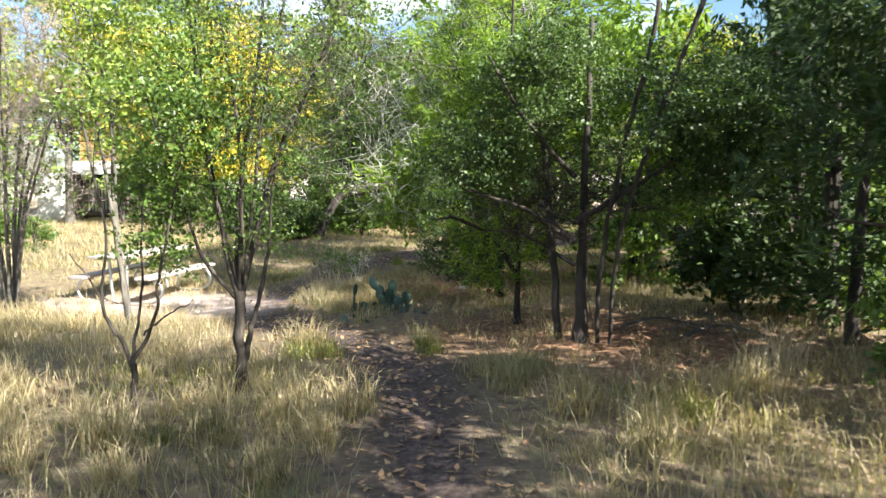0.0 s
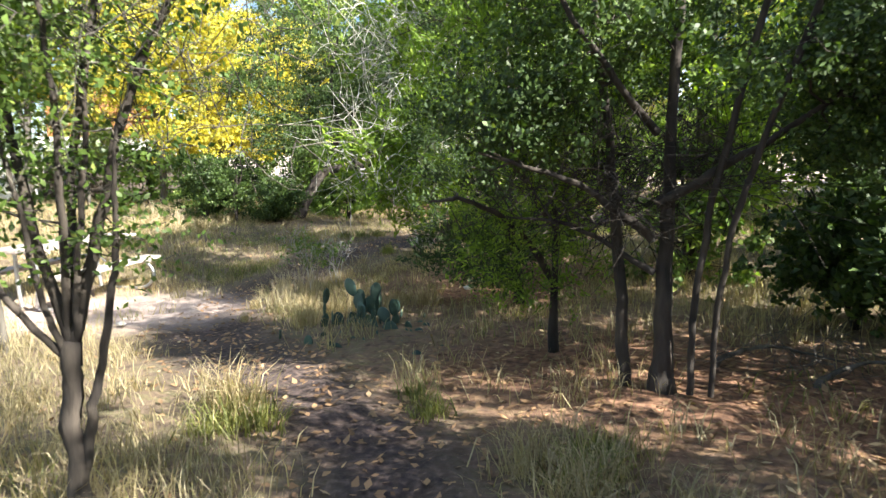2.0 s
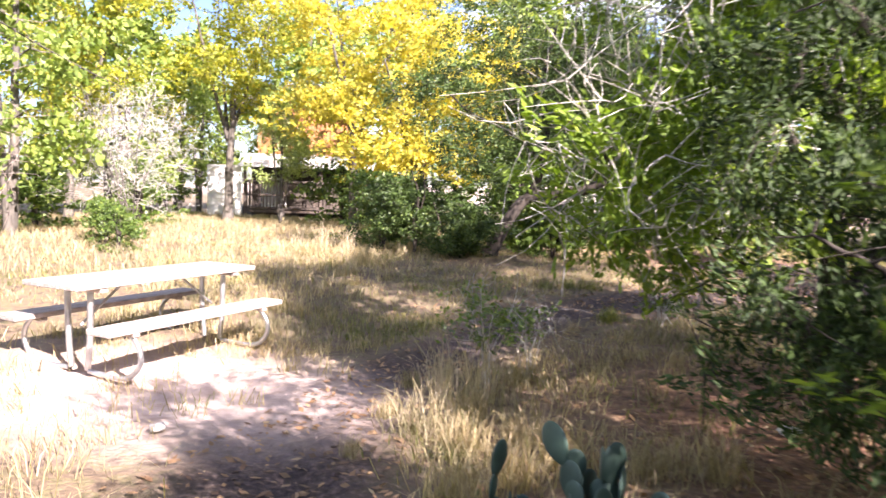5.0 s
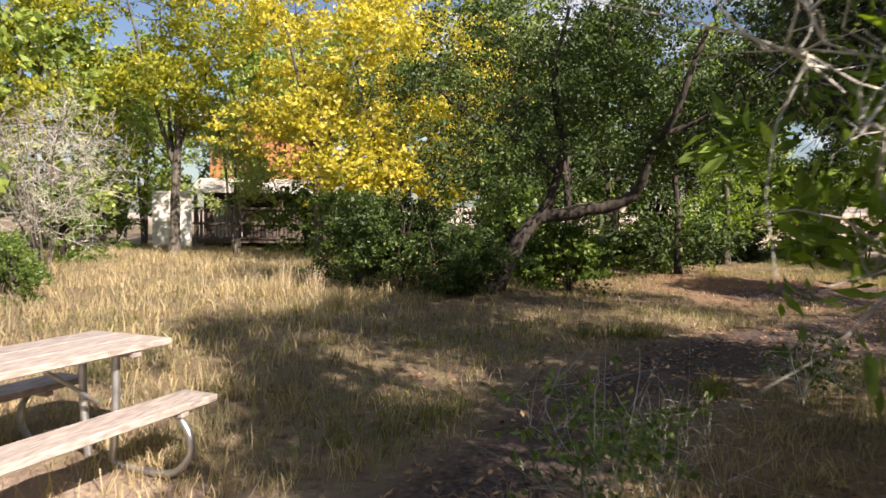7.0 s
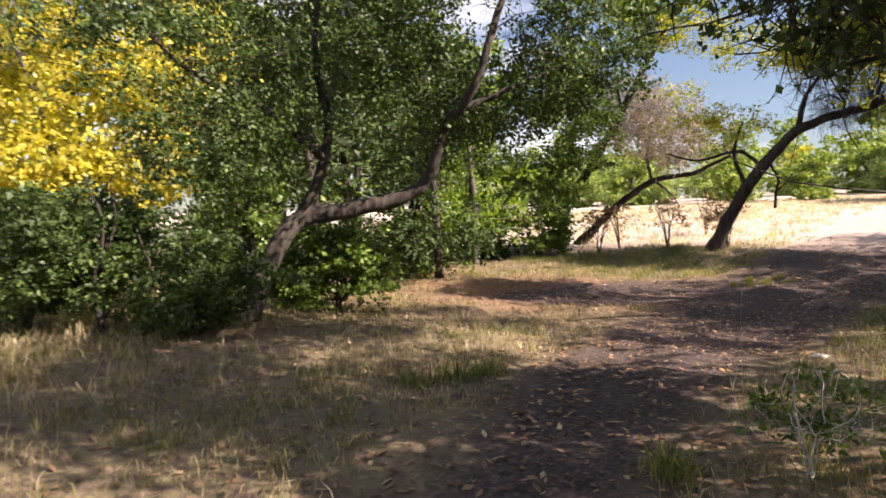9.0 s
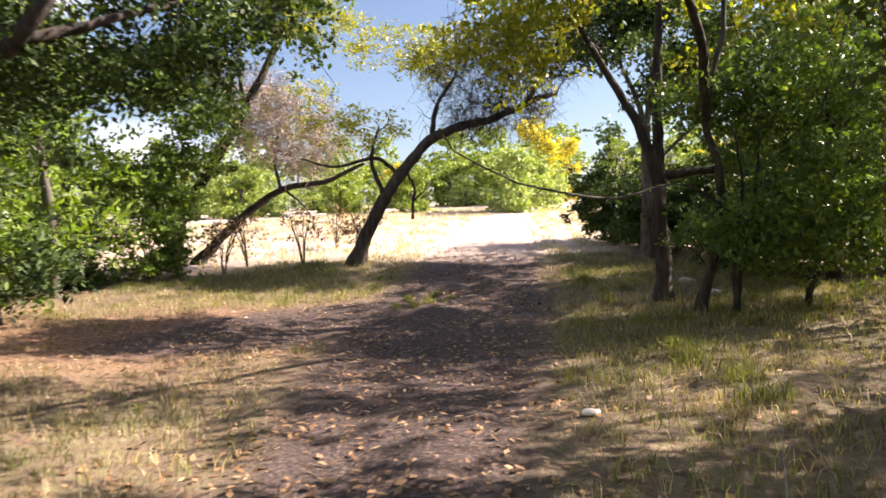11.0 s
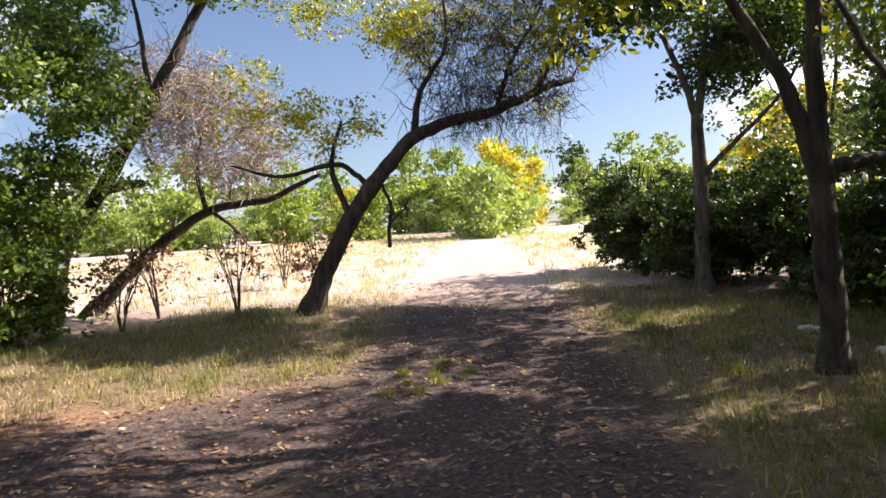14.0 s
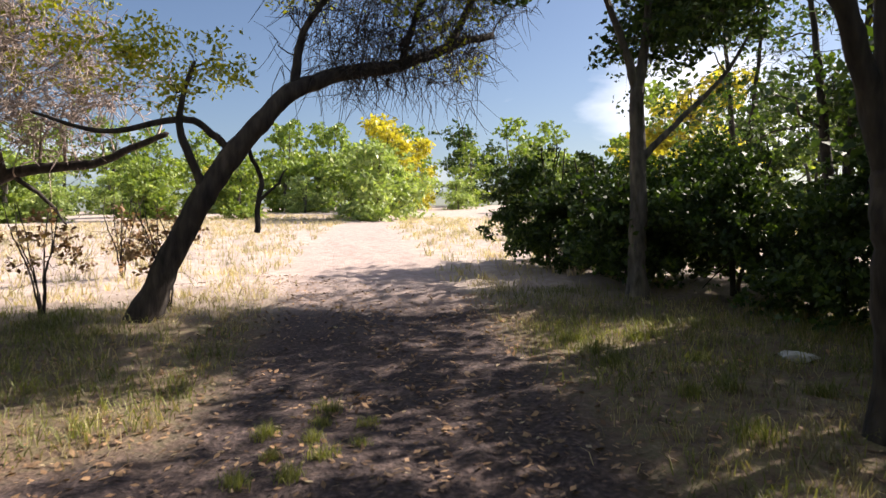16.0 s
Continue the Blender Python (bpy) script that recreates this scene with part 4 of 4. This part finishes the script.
plant(W_YELLOW, 21.5, 22.4, 0.72, "far autumn trees")
plant(W_YELLOW, *across(50, -9), 0.6, "far autumn trees")
for k in range(44):
    d, l = rng.uniform(50, 66), -44 + 2.0 * k + rng.normal(0, 0.8)
    plant((W_FAR, W_FARLIGHT, W_FARLIGHT)[int(rng.integers(0, 3))], *across(d, l), rng.uniform(0.7, 1.05), "far wood edge")
for k in range(9):
    plant((W_FAR, W_FARLIGHT)[k % 2], *across(rng.uniform(22, 40), 14 + 1.6 * k), rng.uniform(0.7, 0.9), "far wood edge")

# ---- weeds, cactus, sticks ----


def prickly_pear():
    rng = np.random.default_rng(9)
    mat = plain_material("cactus_skin", [(0.3, (0.028, 0.06, 0.046)), (0.7, (0.07, 0.125, 0.1))], 6.0, 0.55, strength=0.3, dist=0.004, objects=True)
    root = tagged(new("prickly_pear"), "blue-green prickly pear cactus sprawling in dry grass", "cactus")
    root.location = (-0.82, 8.95, hz(-0.82, 8.95))
    bm = bmesh.new()
    bmesh.ops.create_uvsphere(bm, u_segments=14, v_segments=9, radius=1)
    for v in bm.verts:
        taper = 1 - 0.28 * max(0, -v.co.z)
        v.co = Vector((v.co.x * 0.085 * taper, v.co.y * 0.016, 0.12 + v.co.z * 0.12))
    for f in bm.faces:
        f.smooth = True
    first = part("pad", bm, mat, root)
    pads = [(Vector((0.0, 0.02, 0.16)), 0.2, 0.1, 0.66)]
    for k in range(56):
        x, y = (rng.normal(-0.03, 0.27), rng.normal(-0.08, 0.17)) if k < 20 else (rng.normal(0.25, 0.35), rng.normal(-0.6, 0.4))
        p = Vector((x, y, -0.05))
        for lvl in range(int(rng.integers(1, 4)) if k < 20 else 1):
            yaw, tip, s = rng.uniform(0, 6.28), rng.uniform(-0.6, 0.6), rng.uniform(0.5, 0.8) * (1.0 if k < 20 else 0.75)
            pads.append((p.copy(), yaw, tip, s))
            p = p + Matrix.Rotation(yaw, 3, "Z") @ Matrix.Rotation(tip, 3, "Y") @ Vector((rng.normal(0, 0.03), 0, 0.2 * s))
    for k, (p, yaw, tip, s) in enumerate(pads):
        ob = first if k == 0 else new("pad", first.data)
        ob.parent = root
        ob.matrix_local = Matrix.Translation(p) @ Matrix.Rotation(yaw, 4, "Z") @ Matrix.Rotation(tip, 4, "Y") @ Matrix.Diagonal((s, s, s, 1))


prickly_pear()
for x, y, hh, seed in ((-1.72, 11.35, 0.9, 301), (-1.45, 11.75, 0.65, 302), (-0.35, 13.7, 0.5, 303)):
    tree("weed", "tall pale-stemmed weed with sparse green leaves", (x, y), upright(seed, (x, y), 6, hh, 0.42, 0.0045, 0.002), [(x, y, hz(x, y) + hh * 0.65, 0.38, 0.38, hh * 0.35)], 45, 5, (0.04, 0.016), (PERSIMMON, PALE_TWIG), seed, 0.06,
         category="weed", twig=0.003, sides=5, bare=16, group="tall weeds")
for k, (x, y) in enumerate(((1.75, 6.9), (2.2, 6.5))):
    tree("fallen_branch", "bare dry branch lying on reddish juniper litter", (x, y), [([(x, y, hz(x, y) + 0.03), (x + 0.4, y + 0.1, hz(x, y) + 0.12), (x + 0.8, y - 0.1, hz(x, y) + 0.05)], 0.018, 0.006)], [(x + 0.4, y, 0.12, 0.5, 0.3, 0.12)], 0, 0, (0.05, 0.03), (OAK, GREY_BARK), 310 + k, bare=14, category="branch", twig=0.006)
STONE = plain_material("limestone", [(0.3, (0.4, 0.38, 0.35)), (0.7, (0.7, 0.68, 0.64))], 12, 0.9, strength=0.7, dist=0.02)


def stone(x, y, s, seed, label):
    rng = np.random.default_rng(seed)
    bm = bmesh.new()
    bmesh.ops.create_icosphere(bm, subdivisions=2, radius=1)
    for v in bm.verts:
        k = 1 + 0.2 * math.sin(3 * v.co.x + seed) * math.sin(4 * v.co.y) + rng.normal(0, 0.04)
        v.co = Vector((v.co.x * 1.4, v.co.y, v.co.z * 0.45)) * s * k
    ob = part("stone", bm, STONE, None)
    ob.matrix_basis = pose(x, y, hz(x, y) + 0.02, 0, 0, seed * 40)
    tagged(ob, label, "stone", "pale stones")


for k, (x, y, s) in enumerate(((0.3, 10.5, 0.06), (8.45, 18.85, 0.11), (-3.4, 9.6, 0.05), (1.6, 16.0, 0.05), (7.6, 18.0, 0.12))):
    stone(x, y, s, k + 1, "weathered pale limestone lying on the ground")

# ---- picnic table ----
PLANK = plain_material("weathered_plank", [(0.3, (0.27, 0.23, 0.21)), (0.6, (0.46, 0.41, 0.38)), (0.8, (0.6, 0.55, 0.52))], 9, 0.85, strength=0.5, dist=0.006, stretch=(6, 1, 6), objects=True)
STEEL = plain_material("galvanised_pipe", [(0.3, (0.42, 0.43, 0.45)), (0.7, (0.62, 0.63, 0.65))], 16, 0.4, 0.85, 0.1, 0.002)


def box(sx, sy, sz, bev=0.006):
    bm = bmesh.new()
    bmesh.ops.create_cube(bm, size=1)
    for v in bm.verts:
        v.co = Vector((v.co.x * sx, v.co.y * sy, v.co.z * sz))
    if bev:
        bmesh.ops.bevel(bm, geom=bm.edges[:], offset=bev, segments=1, affect="EDGES")
    return bm


def pipe(name, pts, r, mat, parent, count=14):
    ln = smooth_line(pts, count) if len(pts) > 2 else np.asarray(pts, float)
    v, f = tubes([(ln, np.full(len(ln), r))], 10)
    return link(name, mesh_from(name, v, f, np.full(len(f), 4)), mat, parent)


def picnic_table(x, y, yaw):
    """Long axis along local y; planks on bent pipe frames."""
    root = tagged(new("picnic_table"), "weathered wooden picnic table on bent galvanised pipe legs", "picnic table")
    root.matrix_basis = pose(x, y, hz(x, y), 0, 0, yaw)
    L, H, S = 1.95, 0.73, 0.42
    for k in range(3):
        p = part("tabletop_plank", box(0.21, L, 0.04), PLANK, root)
        p.location = ((k - 1) * 0.218, 0, H)
    for sx in (-1, 1):
        p = part("bench_plank", box(0.25, L, 0.045), PLANK, root)
        p.location = (sx * 0.55, 0, S)
    for yy in (-0.72, 0.72):
        c = part("cleat", box(0.62, 0.07, 0.035), PLANK, root)
        c.location = (0, yy, H - 0.04)
        for sx in (-1, 1):
            pipe("leg", [(sx * 0.14, yy, H - 0.05), (sx * 0.13, yy, 0.3), (sx * 0.1, yy, 0.03)], 0.024, STEEL, root)
            pipe("bench_support", [(sx * 0.12, yy, 0.02), (sx * 0.45, yy, 0.015), (sx * 0.6, yy, 0.05), (sx * 0.7, yy, 0.16), (sx * 0.69, yy, 0.28), (sx * 0.59, yy, S - 0.03)], 0.021, STEEL, root, 22)
            b_ = part("bench_cleat", box(0.24, 0.06, 0.03), PLANK, root)
            b_.location = (sx * 0.55, yy, S - 0.04)
        pipe("brace", [(0, yy * 0.98, 0.38), (0, yy * 0.42, H - 0.04)], 0.012, STEEL, root)


picnic_table(-4.78, 11.24, -9.8)

# ---- hut among the trees ----
DARK_BOARD = plain_material("dark_board", [(0.3, (0.05, 0.04, 0.035)), (0.7, (0.12, 0.095, 0.08))], 5, 0.9, strength=0.5, dist=0.01, stretch=(3, 3, 0.4), objects=True)
BROWN_BOARD = plain_material("brown_board", [(0.3, (0.24, 0.1, 0.035)), (0.7, (0.4, 0.19, 0.08))], 5, 0.85, strength=0.5, dist=0.01, stretch=(3, 3, 0.4), objects=True)
WHITE_WALL = plain_material("whitewashed_wall", [(0.3, (0.66, 0.65, 0.62)), (0.7, (0.82, 0.81, 0.78))], 3, 0.9)
SHEET = plain_material("pale_metal_sheet", [(0.3, (0.38, 0.37, 0.36)), (0.7, (0.6, 0.59, 0.58))], 4, 0.6, 0.1)


def hut():
    """A white-walled low wing with a dark slatted porch, and a tall brown-boarded gable behind; local x along the front."""
    x0, y0 = -15.9, 30.5
    root = tagged(new("hut"), "old hut with dark slatted porch, white wall and metal roof", "hut")
    root.matrix_basis = pose(x0, y0, hz(x0, y0) - 0.05, 0, 0, 24)

    def add(name, sx, sy, sz, x, y, z, mat, bev=0.006, rx=0, label=""):
        p = part(name, box(sx, sy, sz, bev), mat, root, label)
        p.matrix_local = pose(x, y, z, rx)
        return p

    add("white_wall", 1.3, 0.18, 2.1, -1.0, 0, 1.05, WHITE_WALL)
    add("porch_back_wall", 6.2, 0.12, 2.2, 2.8, 2.6, 1.1, DARK_BOARD)
    add("porch_floor", 6.2, 2.6, 0.12, 2.8, 1.3, 0.3, DARK_BOARD)
    for k in range(5):
        add("post", 0.12, 0.12, 2.2, -0.2 + 1.5 * k, 0, 1.1, DARK_BOARD)
    for z in (0.42, 0.95, 1.5):
        add("rail", 6.2, 0.06, 0.09, 2.8, -0.03, z, DARK_BOARD)
    for k in range(46):
        if 5 <= k <= 9:
            continue
        add("slat", 0.1, 0.03, 1.05, -0.15 + 0.135 * k, 0.04, 0.97, DARK_BOARD, 0)
    for k in range(5):
        add("slat", 0.05, 0.03, 1.05, 0.52 + 0.135 * k, 0.04, 0.97, DARK_BOARD, 0)
    add("white_panel", 1.2, 0.04, 1.3, 0.75, 1.4, 1.0, WHITE_WALL)
    for k in range(22):
        add("roof_sheet", 0.31, 3.1, 0.03, -0.3 + 0.3 * k, 1.2, 2.38 + 0.012 * (k % 2), SHEET, 0, 12)
    add("gable_wall", 4.2, 3.0, 5.0, 2.0, 4.4, 2.5, BROWN_BOARD)
    for k in range(20):
        add("board", 0.19, 0.03, 2.6, 0.0 + 0.21 * k, 2.88, 3.9, BROWN_BOARD, 0)
    for s in (-1, 1):
        r = add("gable_roof", 2.9, 4.4, 0.06, 2.0 + s * 1.25, 4.3, 5.4, SHEET, 0.004)
        r.matrix_local = pose(2.0 + s * 1.25, 4.0, 5.45, 0, s * 20, 0)


hut()

# ---- grass and fallen leaves ----


def blades(name, rng, feet, length, width, lean=0.5):
    """Bent grass blades, two segments each, standing on the ground."""
    k = len(feet)
    a = rng.uniform(0, 6.28, k)
    side = np.stack([np.cos(a), np.sin(a), np.zeros(k)], 1)
    b_ = rng.uniform(0, 6.28, k)
    fall = np.stack([np.cos(b_), np.sin(b_), np.zeros(k)], 1) * (rng.uniform(0.1, 1.0, k) * lean)[:, None]
    L = (length * rng.uniform(0.5, 1.25, k))[:, None]
    W = (width * rng.uniform(0.7, 1.3, k))[:, None]
    up = np.array([0, 0, 1.0])
    m = feet + L * (0.55 * up + 0.28 * fall)
    t = feet + L * ((0.95 - 0.35 * (fall ** 2).sum(1)[:, None]) * up + 0.95 * fall)
    v = np.stack([feet - side * W / 2, feet + side * W / 2, m + side * W * 0.4, m - side * W * 0.4, t], 1).reshape(-1, 3)
    i = np.arange(k)[:, None] * 5
    f = np.hstack([i + 0, i + 1, i + 2, i + 3, i + 3, i + 2, i + 4]).ravel()
    return mesh_from(name, v, f, np.tile([4, 3], k))


def sow(rng, count, x0, x1, y0, y1, tuft, keep):
    """Feet of blades in loose tufts over a stretch of ground, off the track."""
    c = int(count / tuft)
    cx, cy = rng.uniform(x0, x1, c), rng.uniform(y0, y1, c)
    ok = rng.random(c) < keep(cx, cy)
    cx, cy = np.repeat(cx[ok], tuft), np.repeat(cy[ok], tuft)
    size = np.repeat(rng.uniform(0.04, 0.16, ok.sum()), tuft)
    x, y = cx + rng.normal(0, 1, len(cx)) * size, cy + rng.normal(0, 1, len(cx)) * size
    return np.stack([x, y, height(x, y) - 0.02], 1)


def off_track(x, y):
    return np.clip(track_gap(x, y) * 3 - 0.1, 0, 1) * (1 - 0.93 * pad(x, y)) * (1 - 0.85 * litter(x, y))


def patches(x, y, s=1.0, ph=0.0):
    return 0.5 + 0.5 * np.sin(x * 1.9 * s + ph + 1.3 * np.sin(y * 1.1 * s)) * np.sin(y * 1.6 * s - ph + np.sin(x * 0.9 * s))


def meadow(name, label, mat, rng, feet, length, width, lean):
    tagged(link(name, blades(name, rng, feet, length, width, lean), mat), label, "grass", kind="stuff")


rng = np.random.default_rng(400)
meadow("dry_grass", "tall dry straw-coloured grass beside the track", DRY_GRASS, rng, sow(rng, 95000, -6, 4, 1.2, 13.5, 22, lambda x, y: off_track(x, y) * (0.35 + 0.65 * patches(x, y, 0.7, 1.0)) * np.where(y < 12.5, 1, 0.4) * (1 - 0.85 * gauss(x, y, -0.35, 8.1, 0.8))), 0.23, 0.006, 1.25)
meadow("green_grass", "patches of green grass among the straw", GREEN_GRASS, rng, sow(rng, 50000, -6, 4, 1.2, 13.5, 14, lambda x, y: off_track(x, y) * (patches(x, y) > 0.82)), 0.14, 0.008, 1.1)
meadow("short_grass", "short half-dry grass in the dappled clearing", GREEN_GRASS, rng, sow(rng, 80000, -9, 13, 12.5, 27, 12, lambda x, y: off_track(x, y) * (0.1 + 0.7 * (patches(x, y, 0.8, 2) > 0.6)) * (0.7 * x + 0.71 * y < 23.5)), 0.14, 0.008, 1.3)
meadow("short_dry_grass", "short dry grass of the clearing", DRY_GRASS, rng, sow(rng, 75000, -8, 11, 12, 26, 16, lambda x, y: off_track(x, y) * (0.7 * x + 0.71 * y < 24.5)), 0.13, 0.007, 1.3)
meadow("shade_grass", "lush green grass in the shade beside the track", GREEN_GRASS, rng, sow(rng, 40000, 2, 11, 16, 27, 14, lambda x, y: off_track(x, y) * (0.15 + 0.85 * (patches(x, y, 0.6, 0.5) > 0.45)) * (0.7 * x + 0.71 * y < 23.2)), 0.17, 0.007, 1.4)
meadow("sunlit_grass", "sunlit straw-yellow grass round the hut", DRY_GRASS, rng, sow(rng, 40000, -19, -4, 13, 30, 12, lambda x, y: 0.9 * off_track(x, y)), 0.24, 0.012, 1.1)
meadow("field_grass", "pale dry grass of the open field", PALE_GRASS, rng, sow(rng, 60000, -2, 28, 18, 46, 12, lambda x, y: np.clip((0.7 * x + 0.71 * y - 22.5) / 2, 0, 1) * np.clip(track_gap(x, y) * 2, 0, 1)), 0.2, 0.016, 1.25)


def tuft(name, label, mat, seed, count, length, width, lean):
    rng = np.random.default_rng(seed)
    feet = np.zeros((count, 3))
    feet[:, :2] = rng.normal(0, 0.07, (count, 2))
    feet[:, 2] = -0.02
    return tagged(link(name, blades(name, rng, feet, length, width, lean), mat), label, "grass", "grass tufts")


T_DRY = tuft("grass_tuft", "bushy tuft of dry straw-coloured grass", DRY_GRASS, 501, 150, 0.32, 0.006, 1.15)
T_GREEN = tuft("grass_tuft", "fresh green grass tuft", GREEN_GRASS, 502, 120, 0.19, 0.008, 1.25)
T_PALE = tuft("grass_tuft", "tall pale seed-headed grass tuft", PALE_GRASS, 503, 90, 0.52, 0.005, 0.8)
for src, spots in ((T_DRY, [(-0.75, 4.1), (-0.6, 4.5), (-0.95, 4.4), (-1.1, 6.1), (-1.3, 6.4), (0.45, 5.0), (0.6, 5.2), (0.35, 5.4), (-0.9, 3.6), (-1.3, 4.0), (-2.2, 10.4), (-1.9, 10.1), (-2.3, 11.2), (-1.6, 10.4), (-1.5, 9.8), (-2.1, 9.6), (-1.2, 10.0), (-0.9, 9.6), (-5.2, 16.8), (-4.9, 16.5), (-6.4, 17.3), (1.2, 4.2), (1.6, 4.6), (-1.1, 9.3), (-0.5, 9.5), (-1.35, 9.1), (-0.2, 9.6), (-3.0, 4.6), (-2.7, 4.2), (-1.9, 4.0), (-2.3, 3.7), (-3.3, 5.3), (-1.6, 3.4), (0.9, 4.8), (2.0, 4.9), (1.1, 3.8), (0.8, 4.4)]),
                   (T_PALE, [(-1.95, 10.9), (-2.1, 11.4), (-1.7, 10.9), (-6.5, 18.1), (-5.9, 17.9), (2.6, 5.4), (2.2, 5.0), (-7.2, 18.4)]),
                   (T_GREEN, [(-1.15, 6.2), (-1.0, 6.0), (-1.2, 5.9), (0.55, 5.25), (0.7, 5.5), (-0.1, 6.2), (-0.2, 6.5), (-1.4, 4.2), (-1.6, 4.0), (1.4, 4.6), (1.5, 4.3), (-1.6, 16.0), (-1.3, 16.1), (-1.9, 15.9), (7.6, 20.2), (7.9, 20.5), (8.0, 19.6), (7.2, 19.2), (5.3, 17.3), (5.0, 17.6), (-0.9, 14.0), (4.7, 20.95), (4.9, 21.2), (5.15, 21.35), (4.55, 21.2), (5.0, 20.9), (5.3, 21.1), (4.4, 20.9), (5.4, 21.5), (4.8, 21.5), (4.2, 21.1), (8.3, 20.9), (8.6, 20.3), (7.4, 18.6), (6.9, 19.4), (6.2, 18.9), (2.9, 15.6), (3.4, 16.2), (2.4, 15.2), (3.8, 16.6)])):
    for k, (x, y) in enumerate(spots):
        m = pose(x, y, hz(x, y), 0, 0, 73 * k)
        ob = copy_thing(src, m) if k else src
        ob.matrix_basis = m
        ob.scale = ((1.0 + 0.2 * math.sin(7 * k)) * (0.55 if track_gap(x, y) < 0 else 1.0),) * 3

rng = np.random.default_rng(600)


def scatter(rng, count, x0, x1, y0, y1, keep):
    x, y = rng.uniform(x0, x1, count), rng.uniform(y0, y1, count)
    ok = rng.random(count) < keep(x, y)
    x, y = x[ok], y[ok]
    return np.stack([x, y, height(x, y) + 0.012], 1)


def flat_leaves(name, rng, p, size):
    a = rng.uniform(0, 6.28, len(p))
    d = np.stack([np.cos(a), np.sin(a), rng.normal(0, 0.25, len(p))], 1)
    e = np.stack([-np.sin(a), np.cos(a), rng.normal(0, 0.25, len(p))], 1)
    s = (size * rng.uniform(0.5, 1.3, len(p)))[:, None]
    v = np.stack([p - d * s / 2, p + e * s / 4, p + d * s / 2, p - e * s / 4], 1).reshape(-1, 3)
    return mesh_from(name, v, np.arange(len(p) * 4), np.full(len(p), 4))


pts = np.vstack([scatter(rng, 50000, -4, 10, 13, 27, lambda x, y: 0.25 + 0.6 * (track_gap(x, y) < 0.6) * patches(x, y, 1.4)), scatter(rng, 26000, -3, 4, 2, 12.5, lambda x, y: 0.05 + 0.35 * (track_gap(x, y) < 0.1) + 0.6 * litter(x, y))])
tagged(link("fallen_leaves", flat_leaves("fallen_leaves", rng, pts, 0.06), LITTER), "brown fallen leaves scattered over the track", "leaf litter", kind="stuff")
